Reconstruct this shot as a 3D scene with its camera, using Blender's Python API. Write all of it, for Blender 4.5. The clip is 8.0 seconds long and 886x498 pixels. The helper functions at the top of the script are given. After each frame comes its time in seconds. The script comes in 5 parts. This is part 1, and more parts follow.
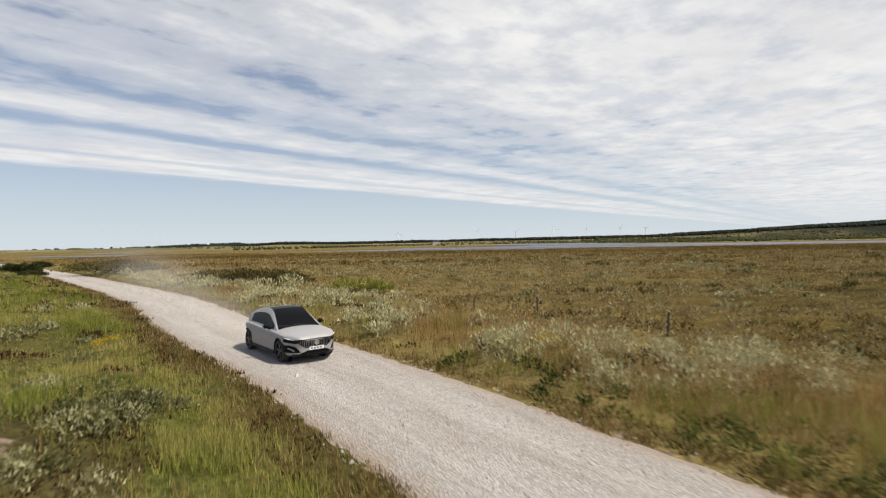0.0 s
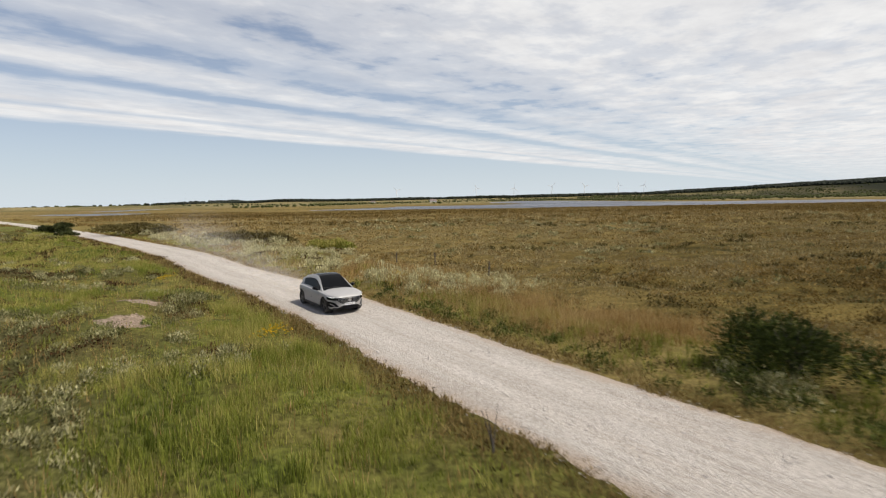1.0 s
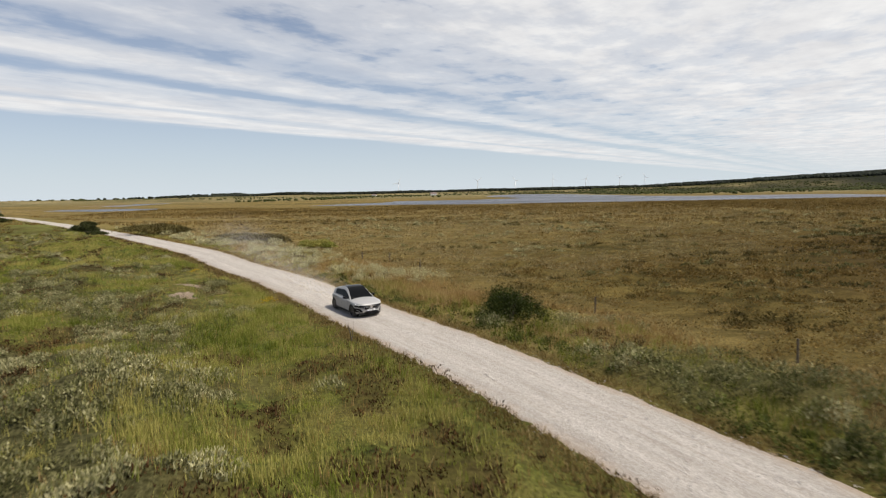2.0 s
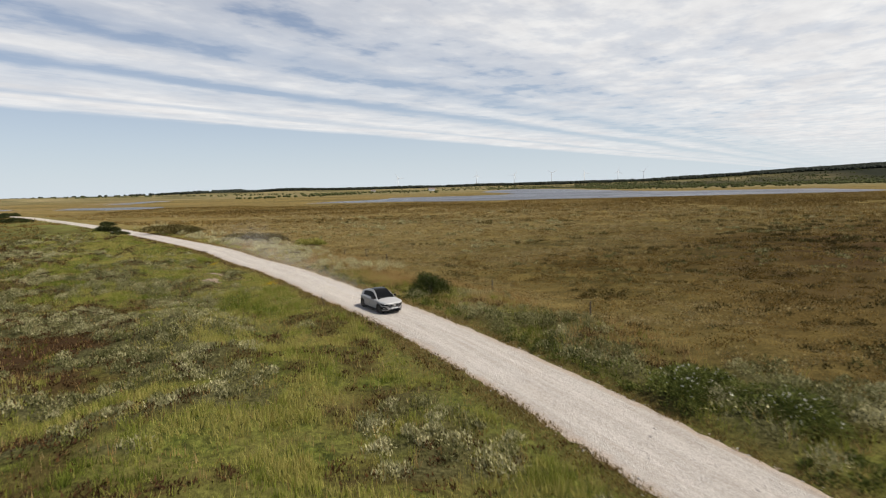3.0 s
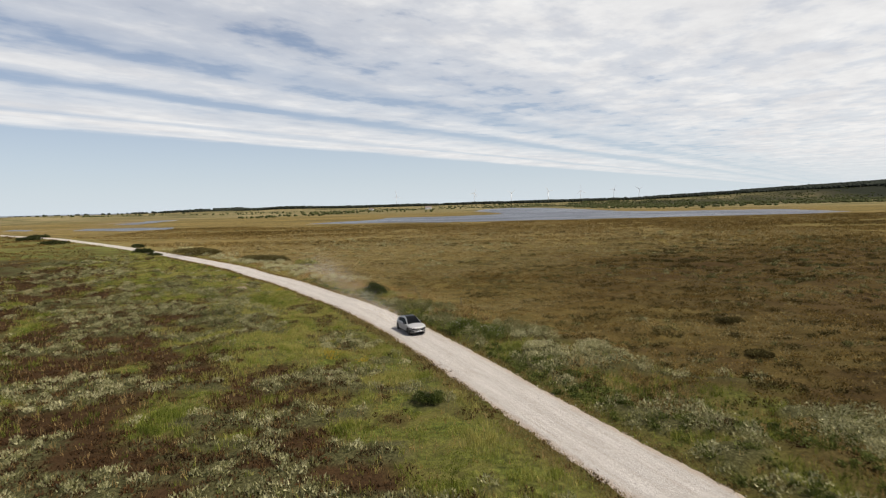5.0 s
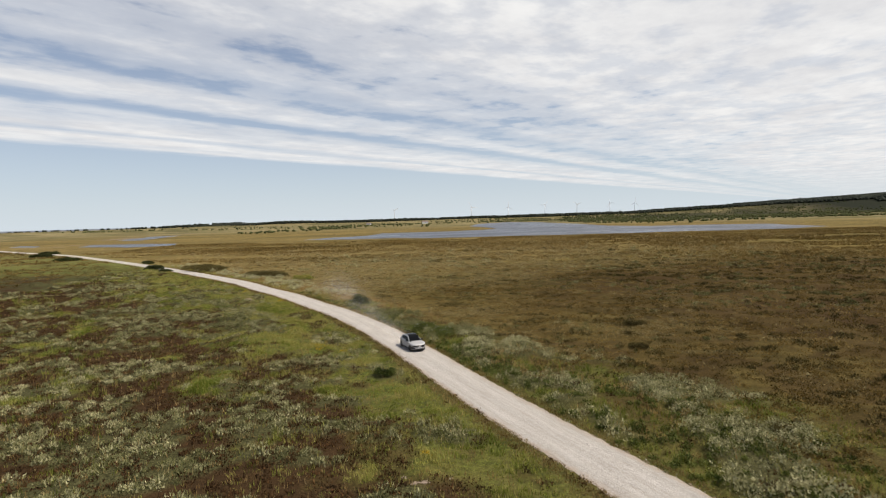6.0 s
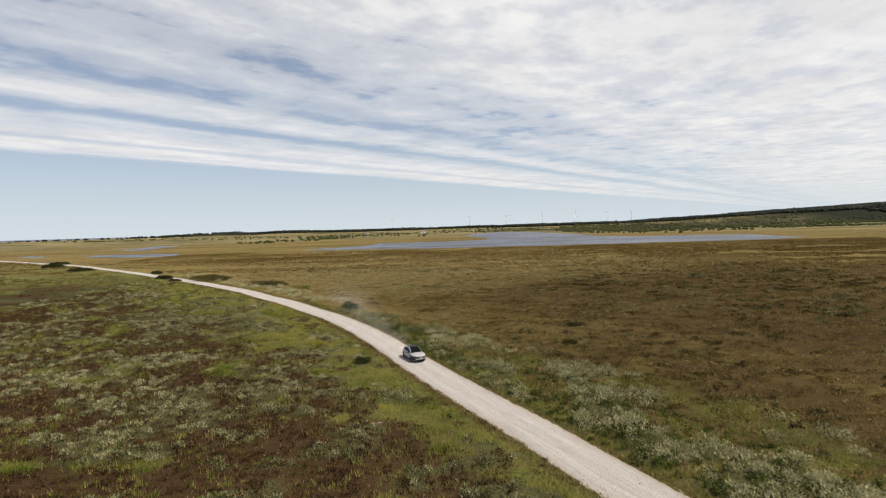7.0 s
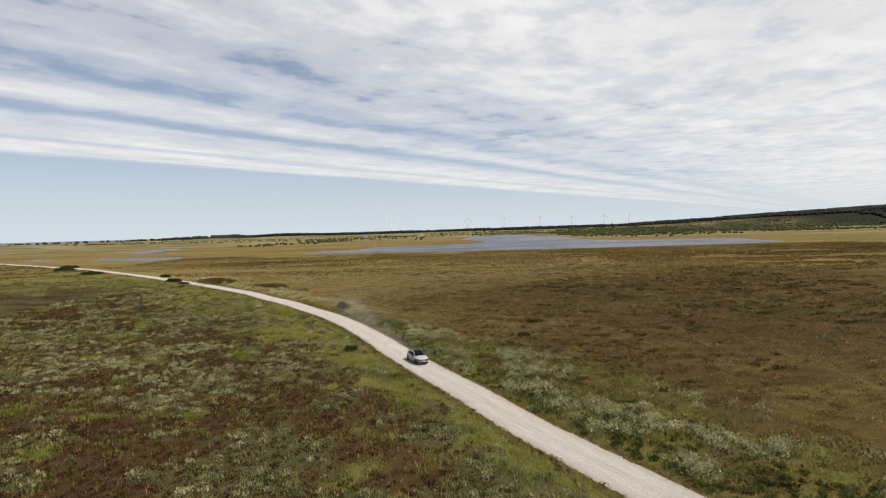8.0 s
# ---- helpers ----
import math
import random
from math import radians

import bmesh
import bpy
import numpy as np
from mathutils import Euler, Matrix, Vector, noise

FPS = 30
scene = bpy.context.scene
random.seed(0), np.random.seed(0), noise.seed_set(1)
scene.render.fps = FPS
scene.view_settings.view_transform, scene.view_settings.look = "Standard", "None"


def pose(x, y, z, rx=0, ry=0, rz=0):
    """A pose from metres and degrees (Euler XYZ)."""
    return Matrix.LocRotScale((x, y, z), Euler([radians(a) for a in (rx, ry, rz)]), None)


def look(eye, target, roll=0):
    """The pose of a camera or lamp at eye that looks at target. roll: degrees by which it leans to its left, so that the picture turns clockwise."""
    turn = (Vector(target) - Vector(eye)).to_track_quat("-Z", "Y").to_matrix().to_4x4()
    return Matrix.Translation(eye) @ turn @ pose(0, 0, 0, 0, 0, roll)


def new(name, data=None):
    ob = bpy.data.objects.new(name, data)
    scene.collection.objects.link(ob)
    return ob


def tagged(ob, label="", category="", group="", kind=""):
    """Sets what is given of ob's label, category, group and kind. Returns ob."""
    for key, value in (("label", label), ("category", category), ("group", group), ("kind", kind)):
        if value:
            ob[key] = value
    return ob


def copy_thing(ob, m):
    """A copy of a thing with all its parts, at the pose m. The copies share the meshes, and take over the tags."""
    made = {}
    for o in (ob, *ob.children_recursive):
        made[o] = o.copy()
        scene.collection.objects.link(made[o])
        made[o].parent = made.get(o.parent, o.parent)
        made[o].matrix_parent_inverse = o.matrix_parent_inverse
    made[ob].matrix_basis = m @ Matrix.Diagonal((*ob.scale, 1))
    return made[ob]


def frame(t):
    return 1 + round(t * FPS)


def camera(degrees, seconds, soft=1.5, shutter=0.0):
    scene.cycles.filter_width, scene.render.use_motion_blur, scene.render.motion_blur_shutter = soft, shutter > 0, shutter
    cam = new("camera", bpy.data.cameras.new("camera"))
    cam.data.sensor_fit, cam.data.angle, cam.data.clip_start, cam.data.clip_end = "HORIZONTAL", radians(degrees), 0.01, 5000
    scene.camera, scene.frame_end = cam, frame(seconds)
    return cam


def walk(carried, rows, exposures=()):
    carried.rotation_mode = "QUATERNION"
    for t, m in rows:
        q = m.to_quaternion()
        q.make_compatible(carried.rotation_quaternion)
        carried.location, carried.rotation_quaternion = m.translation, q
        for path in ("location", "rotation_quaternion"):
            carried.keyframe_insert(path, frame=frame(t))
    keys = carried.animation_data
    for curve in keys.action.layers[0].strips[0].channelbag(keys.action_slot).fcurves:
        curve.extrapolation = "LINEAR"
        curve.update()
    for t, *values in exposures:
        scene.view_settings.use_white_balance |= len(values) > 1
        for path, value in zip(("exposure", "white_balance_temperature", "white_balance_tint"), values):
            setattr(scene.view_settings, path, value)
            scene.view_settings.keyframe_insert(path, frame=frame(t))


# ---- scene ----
cam = camera(80.1, 8.0, 1.2, 0.18)
PATH = [
    (0, (-0.414, -3.054, 4.137), (-0.401, -1.054, 4.114), -1.0),
    (0.5, (2.442, -10.74, 4.761), (2.452, -8.744, 4.64), -1.1),
    (1, (5.807, -19.629, 5.623), (5.82, -17.638, 5.437), -1.0),
    (1.5, (8.984, -28.033, 6.888), (8.985, -26.043, 6.681), -1.1),
    (1.7, (10.164, -31.513, 7.364), (10.168, -29.523, 7.156), -1.0),
    (2.8, (16.492, -50.698, 9.944), (16.492, -48.712, 9.707), -1.4),
    (3, (17.464, -54.035, 10.245), (17.465, -52.049, 10.01), -1.4),
    (3.5, (19.72, -62.303, 11.269), (19.723, -60.317, 11.032), -1.3),
    (4, (22.197, -71.18, 12.313), (22.2, -69.193, 12.081), -1.3),
    (4.5, (24.451, -79.252, 13.41), (24.456, -77.264, 13.199), -1.4),
    (4.7, (25.436, -82.615, 13.787), (25.44, -80.625, 13.592), -1.4),
    (5.8, (30.916, -102.066, 16.012), (30.925, -100.07, 15.885), -1.6),
    (6, (31.833, -105.287, 16.452), (31.845, -103.291, 16.332), -1.6),
    (6.5, (34.09, -113.25, 17.352), (34.105, -111.253, 17.252), -1.6),
    (7, (36.401, -122.01, 18.281), (36.418, -120.012, 18.195), -1.6),
    (7.5, (38.466, -130.388, 19.134), (38.486, -128.389, 19.054), -1.6),
    (8, (40.666, -139.354, 20.105), (40.688, -137.356, 20.028), -1.6),
]
walk(cam, [(t, look(eye, target, roll)) for t, eye, target, roll in PATH])


# ---- world, sun, exposure ----
SUN_ELEVATION, SUN_AZIMUTH = radians(56), radians(108)   # azimuth: clockwise from +y, which is ahead


class Nodes:
    """Short-hand for building a node tree."""

    def __init__(self, tree):
        self.tree = tree
        tree.nodes.clear()

    def add(self, kind, inputs=None, **props):
        n = self.tree.nodes.new(kind)
        for k, v in props.items():
            setattr(n, k, v)
        for k, v in (inputs or {}).items():
            if isinstance(v, bpy.types.NodeSocket):
                self.tree.links.new(v, n.inputs[k])
            else:
                n.inputs[k].default_value = v
        return n

    def math(self, op, a, b=0.0, clamp=False):
        return self.add("ShaderNodeMath", {0: a, 1: b}, operation=op, use_clamp=clamp).outputs[0]

    def ramp(self, fac, stops, interpolation="LINEAR"):
        n = self.add("ShaderNodeValToRGB", {"Fac": fac})
        n.color_ramp.interpolation = interpolation
        els = n.color_ramp.elements
        while len(els) < len(stops):
            els.new(0.5)
        for e, (p, c) in zip(els, stops):
            e.position = p
            e.color = (c, c, c, 1) if isinstance(c, (int, float)) else (*c, 1)
        return n.outputs["Color"]

    def mix(self, fac, a, b, blend="MIX"):
        n = self.add("ShaderNodeMix", data_type="RGBA", blend_type=blend)
        for k, v in ((0, fac), (6, a), (7, b)):
            if isinstance(v, bpy.types.NodeSocket):
                self.tree.links.new(v, n.inputs[k])
            else:
                n.inputs[k].default_value = v if k == 0 else (*v, 1)
        return n.outputs[2]

    def noise(self, vec, scale, detail=4.0, rough=0.55):
        return self.add("ShaderNodeTexNoise", {"Vector": vec, "Scale": scale, "Detail": detail, "Roughness": rough}).outputs["Fac"]


def make_world():
    world = bpy.data.worlds.new("sky")
    scene.world = world
    world.use_nodes = True
    n = Nodes(world.node_tree)
    coord = n.add("ShaderNodeTexCoord").outputs["Generated"]
    xyz = n.add("ShaderNodeSeparateXYZ", {0: coord}).outputs
    z = n.math("MAXIMUM", xyz[2], 0.012)
    u, v = n.math("DIVIDE", xyz[0], z), n.math("DIVIDE", xyz[1], z)
    along = n.math("ADD", n.math("MULTIPLY", u, 0.64), n.math("MULTIPLY", v, 0.77))
    across = n.math("SUBTRACT", n.math("MULTIPLY", u, 0.77), n.math("MULTIPLY", v, 0.64))
    long_vec = n.add("ShaderNodeCombineXYZ", {0: n.math("MULTIPLY", along, 0.16), 1: across, 2: 3.7}).outputs[0]
    flat_vec = n.add("ShaderNodeCombineXYZ", {0: n.math("MULTIPLY", along, 0.72), 1: across, 2: 1.3}).outputs[0]
    puff_vec = n.add("ShaderNodeCombineXYZ", {0: n.math("MULTIPLY", along, 0.8), 1: across, 2: 6.1}).outputs[0]
    warp = n.math("MULTIPLY", n.math("SUBTRACT", n.noise(long_vec, 1.1, 4.0), 0.5), 0.75)
    q = n.math("ADD", across, warp)
    band = n.ramp(n.math("MULTIPLY", n.math("ADD", q, 9.0), 1 / 14.0), (
        (0.075, 0.0), (0.115, 0.60), (0.160, 0.74), (0.180, 0.36), (0.200, 0.62), (0.262, 0.50), (0.292, 0.10),
        (0.325, 0.56), (0.352, 0.50), (0.385, 0.24), (0.408, 0.46), (0.445, 0.40), (0.50, 0.58), (0.66, 0.74), (0.95, 0.86)))
    streak = n.math("MULTIPLY", n.math("SUBTRACT", n.noise(long_vec, 1.5, 4.0, 0.5), 0.5), n.ramp(n.math("MULTIPLY", n.math("ADD", q, 9.0), 1 / 14.0), ((0.40, 0.8), (0.55, 0.3))))
    curd = n.math("MULTIPLY", n.math("SUBTRACT", n.noise(flat_vec, 1.7, 7.0, 0.58), 0.5), 1.25)
    puff = n.math("MULTIPLY", n.math("SUBTRACT", n.noise(puff_vec, 3.4, 4.0, 0.55), 0.5), n.ramp(n.math("MULTIPLY", n.math("ADD", q, 9.0), 1 / 14.0), ((0.20, 0.10), (0.42, 1.4), (0.62, 1.5), (0.76, 0.5))))
    dens = n.math("ADD", n.math("ADD", band, streak), n.math("ADD", curd, puff))
    gate = n.ramp(band, ((0.0, 0.0), (0.6, 1.0)))
    cover = n.math("MULTIPLY", n.ramp(dens, ((0.0, 0.0), (0.45, 0.70), (0.85, 1.0)), "EASE"), gate)
    low = n.ramp(xyz[2], ((0.0, 0.15), (0.025, 0.5), (0.065, 1.0)))
    # the sheet of cloud breaks up overhead and behind
    open_sky = n.ramp(n.math("ADD", n.math("MULTIPLY", xyz[1], 0.5), 0.5), ((0.45, 0.08), (0.76, 1.0)), "EASE")
    cover = n.math("MULTIPLY", n.math("MULTIPLY", cover, low), open_sky)
    sky = n.add("ShaderNodeTexSky", sky_type="NISHITA", sun_disc=False, sun_elevation=SUN_ELEVATION, sun_rotation=SUN_AZIMUTH,
                air_density=1.0, dust_density=0.7, ozone_density=1.4).outputs[0]
    grey = n.ramp(n.math("ADD", n.math("MULTIPLY", n.noise(flat_vec, 1.1, 5.0), 0.6), n.math("MULTIPLY", n.noise(puff_vec, 5.2, 5.0, 0.6), 0.4)), ((0.36, (7.3, 7.3, 7.45)), (0.62, (8.95, 8.88, 8.78))))
    haze = n.ramp(xyz[2], ((0.0, 0.88), (0.05, 0.72), (0.15, 0.46), (0.35, 0.22), (0.7, 0.06)))
    pale = n.mix(haze, n.mix(1.0, sky, (0.50, 0.61, 0.80), "MULTIPLY"), (7.1, 7.85, 8.4))
    out = n.mix(cover, pale, grey)
    bg = n.add("ShaderNodeBackground", {"Color": out, "Strength": 0.1})
    n.add("ShaderNodeOutputWorld", {"Surface": bg.outputs[0]})


make_world()
sun = new("sun", bpy.data.lights.new("sun", "SUN"))
sun.data.energy, sun.data.angle, sun.data.color = 5.0, radians(0.6), (1.0, 0.93, 0.82)
sun_from = Vector((math.sin(SUN_AZIMUTH) * math.cos(SUN_ELEVATION), math.cos(SUN_AZIMUTH) * math.cos(SUN_ELEVATION), math.sin(SUN_ELEVATION)))
sun.matrix_world = look(sun_from * 200, (0, 0, 0))
scene.view_settings.exposure = 0.0


# ---- materials ----
def material(name):
    m = bpy.data.materials.new(name)
    m.use_nodes = True
    return m, Nodes(m.node_tree)


def finish(n, color, rough=0.85, metal=0.0, bump=None, strength=0.3, distance=0.05, translucent=0.0, **extra):
    ins = {"Base Color": color if isinstance(color, bpy.types.NodeSocket) else (*color, 1), "Roughness": rough, "Metallic": metal}
    ins.update({k.replace("_", " "): v for k, v in extra.items()})
    if bump is not None:
        ins["Normal"] = n.add("ShaderNodeBump", {"Height": bump, "Strength": strength, "Distance": distance}).outputs[0]
    shader = n.add("ShaderNodeBsdfPrincipled", ins).outputs[0]
    if translucent:
        t = n.add("ShaderNodeBsdfTranslucent", {"Color": ins["Base Color"]}).outputs[0]
        shader = n.add("ShaderNodeMixShader", {0: translucent, 1: shader, 2: t}).outputs[0]
    n.add("ShaderNodeOutputMaterial", {"Surface": shader})


def plain(name, color, rough=0.6, metal=0.0, grain=0.15, scale=9.0, **extra):
    m, n = material(name)
    p = n.add("ShaderNodeTexCoord").outputs["Object"]
    f = n.noise(p, scale, 5.0)
    col = n.mix(f, [c * (1 - grain) for c in color], [min(1, c * (1 + grain)) for c in color])
    finish(n, col, rough, metal, f, 0.1, 0.01, **extra)
    return m


def foliage(name, stops, translucent=0.25, rough=0.75):
    """Leaves and blades: the colour runs over the stops by the tint stored with each blade."""
    m, n = material(name)
    tint = n.add("ShaderNodeAttribute", attribute_name="tint").outputs["Fac"]
    finish(n, n.ramp(tint, stops), rough, translucent=translucent, Specular_IOR_Level=0.06)
    return m


def ground_material():
    m, n = material("heath_soil")
    pos = n.add("ShaderNodeNewGeometry").outputs["Position"]

    def zone(name):
        return n.add("ShaderNodeAttribute", attribute_name=name).outputs["Fac"]
    fine, mid, big = n.noise(pos, 2.3, 6.0, 0.65), n.noise(pos, 0.35, 5.0), n.noise(pos, 0.03, 5.0, 0.6)
    stretched = n.add("ShaderNodeVectorMath", {0: pos, 1: (0.35, 1.0, 1.0)}, operation="MULTIPLY").outputs[0]
    tuft = n.mix(0.5, n.mix(0.4, n.noise(stretched, 0.2, 6.0, 0.68), n.noise(stretched, 0.045, 6.0, 0.7)), n.noise(stretched, 0.8, 6.0, 0.7))
    tuft = n.math("ADD", n.math("MULTIPLY", n.math("SUBTRACT", tuft, 0.5), 1.9), 0.5)
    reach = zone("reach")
    green = n.mix(n.ramp(fine, ((0.36, 0.0), (0.62, 1.0))), (0.020, 0.028, 0.007), (0.125, 0.140, 0.028))
    green = n.mix(n.ramp(mid, ((0.35, 0.0), (0.7, 1.0))), green, (0.120, 0.102, 0.032))
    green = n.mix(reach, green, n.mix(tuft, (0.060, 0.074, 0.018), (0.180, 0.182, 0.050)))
    # dark soil under the willow, with the shade of its gaps painted in
    grey = n.mix(n.ramp(n.noise(pos, 5.0, 5.0, 0.7), ((0.38, 0.0), (0.64, 1.0))), (0.026, 0.026, 0.010), (0.105, 0.096, 0.042))
    brown = n.mix(fine, (0.020, 0.012, 0.007), (0.070, 0.040, 0.018))
    heath = n.mix(n.ramp(tuft, ((0.34, 0.0), (0.66, 1.0))), (0.040, 0.034, 0.011), (0.140, 0.104, 0.033))
    heath = n.mix(n.ramp(big, ((0.42, 0.0), (0.68, 0.8))), heath, (0.092, 0.062, 0.020))
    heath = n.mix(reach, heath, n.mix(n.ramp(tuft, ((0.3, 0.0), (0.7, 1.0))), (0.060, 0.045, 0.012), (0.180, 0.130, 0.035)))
    gold = n.mix(n.ramp(tuft, ((0.3, 0.0), (0.7, 1.0))), (0.128, 0.091, 0.031), (0.305, 0.222, 0.088))
    gold = n.mix(n.ramp(n.noise(stretched, 0.014, 5.0, 0.6), ((0.42, 0.0), (0.62, 0.75))), gold, n.mix(tuft, (0.062, 0.052, 0.018), (0.135, 0.106, 0.038)))
    sand = n.mix(fine, (0.15, 0.105, 0.075), (0.33, 0.26, 0.20))
    fields = n.mix(n.ramp(n.noise(stretched, 0.012, 5.0, 0.6), ((0.4, 0.0), (0.6, 1.0))), (0.098, 0.088, 0.036), (0.25, 0.200, 0.098))
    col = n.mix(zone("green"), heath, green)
    col = n.mix(zone("brown"), col, brown)
    col = n.mix(zone("gold"), col, gold)
    col = n.mix(zone("willow"), col, grey)
    col = n.mix(zone("fields"), col, fields)
    col = n.mix(zone("wood"), col, (0.024, 0.026, 0.017))
    edge = n.ramp(n.math("ADD", n.math("MULTIPLY", zone("sand"), 0.55), n.math("MULTIPLY", n.noise(pos, 1.7, 6.0, 0.75), 1.12)), ((0.96, 0.0), (1.12, 1.0)))
    col = n.mix(edge, col, sand)
    speck = n.ramp(n.noise(pos, 7.0, 6.0, 0.75), ((0.36, 0.45), (0.64, 1.35)))
    col = n.mix(1.0, col, speck, "MULTIPLY")
    finish(n, col, 0.95, bump=n.math("ADD", fine, n.math("MULTIPLY", tuft, 3.0)), strength=0.6, distance=0.12, Specular_IOR_Level=0.02)
    return m


def road_material():
    m, n = material("pale_gravel")
    uv = n.add("ShaderNodeUVMap", uv_map="way").outputs[0]
    pos = n.add("ShaderNodeNewGeometry").outputs["Position"]
    lane = n.add("ShaderNodeSeparateXYZ", {0: uv}).outputs
    stones = n.add("ShaderNodeTexVoronoi", {"Vector": pos, "Scale": 19.0}).outputs
    fine, mid = n.noise(pos, 30.0, 4.0, 0.7), n.noise(pos, 1.1, 6.0, 0.6)
    streak_vec = n.add("ShaderNodeVectorMath", {0: uv, 1: (3.4, 0.09, 1.0)}, operation="MULTIPLY").outputs[0]
    streak = n.noise(streak_vec, 2.2, 6.0, 0.65)
    worn = n.ramp(n.math("ABSOLUTE", lane[0]), ((0.0, 0.25), (0.12, 0.3), (0.30, 0.9), (0.45, 0.85), (0.62, 0.25), (0.85, 0.1)))
    col = n.mix(n.math("MULTIPLY", worn, 0.6), (0.44, 0.402, 0.36), (0.59, 0.548, 0.498))
    col = n.mix(n.ramp(streak, ((0.36, 0.0), (0.60, 1.0))), n.mix(1.0, col, (0.82, 0.79, 0.76), "MULTIPLY"), col)
    col = n.mix(n.ramp(mid, ((0.35, 0.0), (0.7, 0.45))), col, (0.48, 0.438, 0.395))
    col = n.mix(n.ramp(stones["Color"], ((0.15, 0.0), (0.75, 1.0))), n.mix(1.0, col, (0.78, 0.77, 0.76), "MULTIPLY"), n.mix(1.0, col, (1.08, 1.08, 1.08), "MULTIPLY"))
    rim = n.ramp(n.math("ADD", n.math("ABSOLUTE", lane[0]), n.math("MULTIPLY", n.math("SUBTRACT", mid, 0.5), 0.5)), ((0.74, 0.0), (1.0, 0.8)))
    col = n.mix(rim, col, (0.36, 0.275, 0.20))
    h = n.math("ADD", n.math("MULTIPLY", stones["Distance"], -1.2), n.math("ADD", fine, n.math("MULTIPLY", streak, 2.0)))
    finish(n, col, 0.95, bump=h, strength=0.8, distance=0.05, Specular_IOR_Level=0.2)
    return m


def water_material():
    m, n = material("lake_water")
    pos = n.add("ShaderNodeNewGeometry").outputs["Position"]
    wave = n.add("ShaderNodeVectorMath", {0: pos, 1: (0.35, 1.0, 1.0)}, operation="MULTIPLY").outputs[0]
    f = n.noise(wave, 0.05, 6.0, 0.7)
    col = n.mix(f, (0.038, 0.042, 0.056), (0.078, 0.084, 0.105))
    finish(n, col, n.ramp(n.noise(wave, 0.02, 3.0), ((0.3, 0.22), (0.7, 0.45))), bump=n.noise(wave, 1.2, 4.0), strength=0.8, distance=0.4, IOR=1.2)
    return m


GROUND, ROAD, WATER = ground_material(), road_material(), water_material()
GRASS = foliage("green_grass", ((0.0, (0.022, 0.029, 0.006)), (0.35, (0.078, 0.100, 0.014)), (0.7, (0.222, 0.246, 0.040)), (1.0, (0.38, 0.335, 0.10))), 0.28)
DRY = foliage("dry_grass", ((0.0, (0.13, 0.066, 0.022)), (0.5, (0.35, 0.222, 0.080)), (1.0, (0.55, 0.42, 0.20))), 0.35)
WILLOW = foliage("grey_willow", ((0.0, (0.044, 0.048, 0.016)), (0.5, (0.190, 0.182, 0.072)), (1.0, (0.52, 0.475, 0.265))), 0.25)
HEATHER = foliage("heather", ((0.0, (0.020, 0.012, 0.006)), (0.55, (0.066, 0.036, 0.016)), (0.85, (0.120, 0.058, 0.022)), (1.0, (0.16, 0.115, 0.045))), 0.12)
HEATH_TUFT = foliage("heath_tussock", ((0.0, (0.042, 0.033, 0.011)), (0.5, (0.180, 0.120, 0.037)), (0.85, (0.310, 0.210, 0.070)), (1.0, (0.34, 0.28, 0.14))), 0.2)
RUSSET = foliage("russet_verge", ((0.0, (0.060, 0.040, 0.015)), (0.5, (0.190, 0.130, 0.044)), (1.0, (0.36, 0.265, 0.115))), 0.25)
LEAF = foliage("dark_leaf", ((0.0, (0.014, 0.020, 0.006)), (0.6, (0.056, 0.072, 0.016)), (1.0, (0.170, 0.185, 0.048))), 0.2, 0.5)
# pale colour painted in for glints on the rose bushes' glossy leaves
GLINT = foliage("pale_glint", ((0.0, (0.45, 0.43, 0.33)), (1.0, (0.72, 0.70, 0.62))), 0.3)
YELLOW = foliage("yellow_petal", ((0.0, (0.42, 0.25, 0.012)), (1.0, (0.62, 0.42, 0.03))), 0.3)
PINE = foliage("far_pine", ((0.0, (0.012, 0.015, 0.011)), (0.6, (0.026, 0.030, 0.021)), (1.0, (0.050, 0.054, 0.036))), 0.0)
SHRUB = foliage("heath_shrub", ((0.0, (0.036, 0.030, 0.011)), (0.6, (0.100, 0.078, 0.027)), (1.0, (0.170, 0.140, 0.050))), 0.15)
SCRUB = foliage("far_scrub", ((0.0, (0.022, 0.027, 0.010)), (0.6, (0.062, 0.068, 0.022)), (1.0, (0.14, 0.128, 0.05))), 0.0)
BARK = plain("weathered_wood", (0.085, 0.070, 0.058), 0.9, grain=0.4, scale=14)
STONE = plain("gravel_stone", (0.46, 0.42, 0.38), 0.9, grain=0.25, scale=3)
TOWER_WHITE = plain("white_tower_paint", (0.80, 0.81, 0.82), 0.5, grain=0.04)


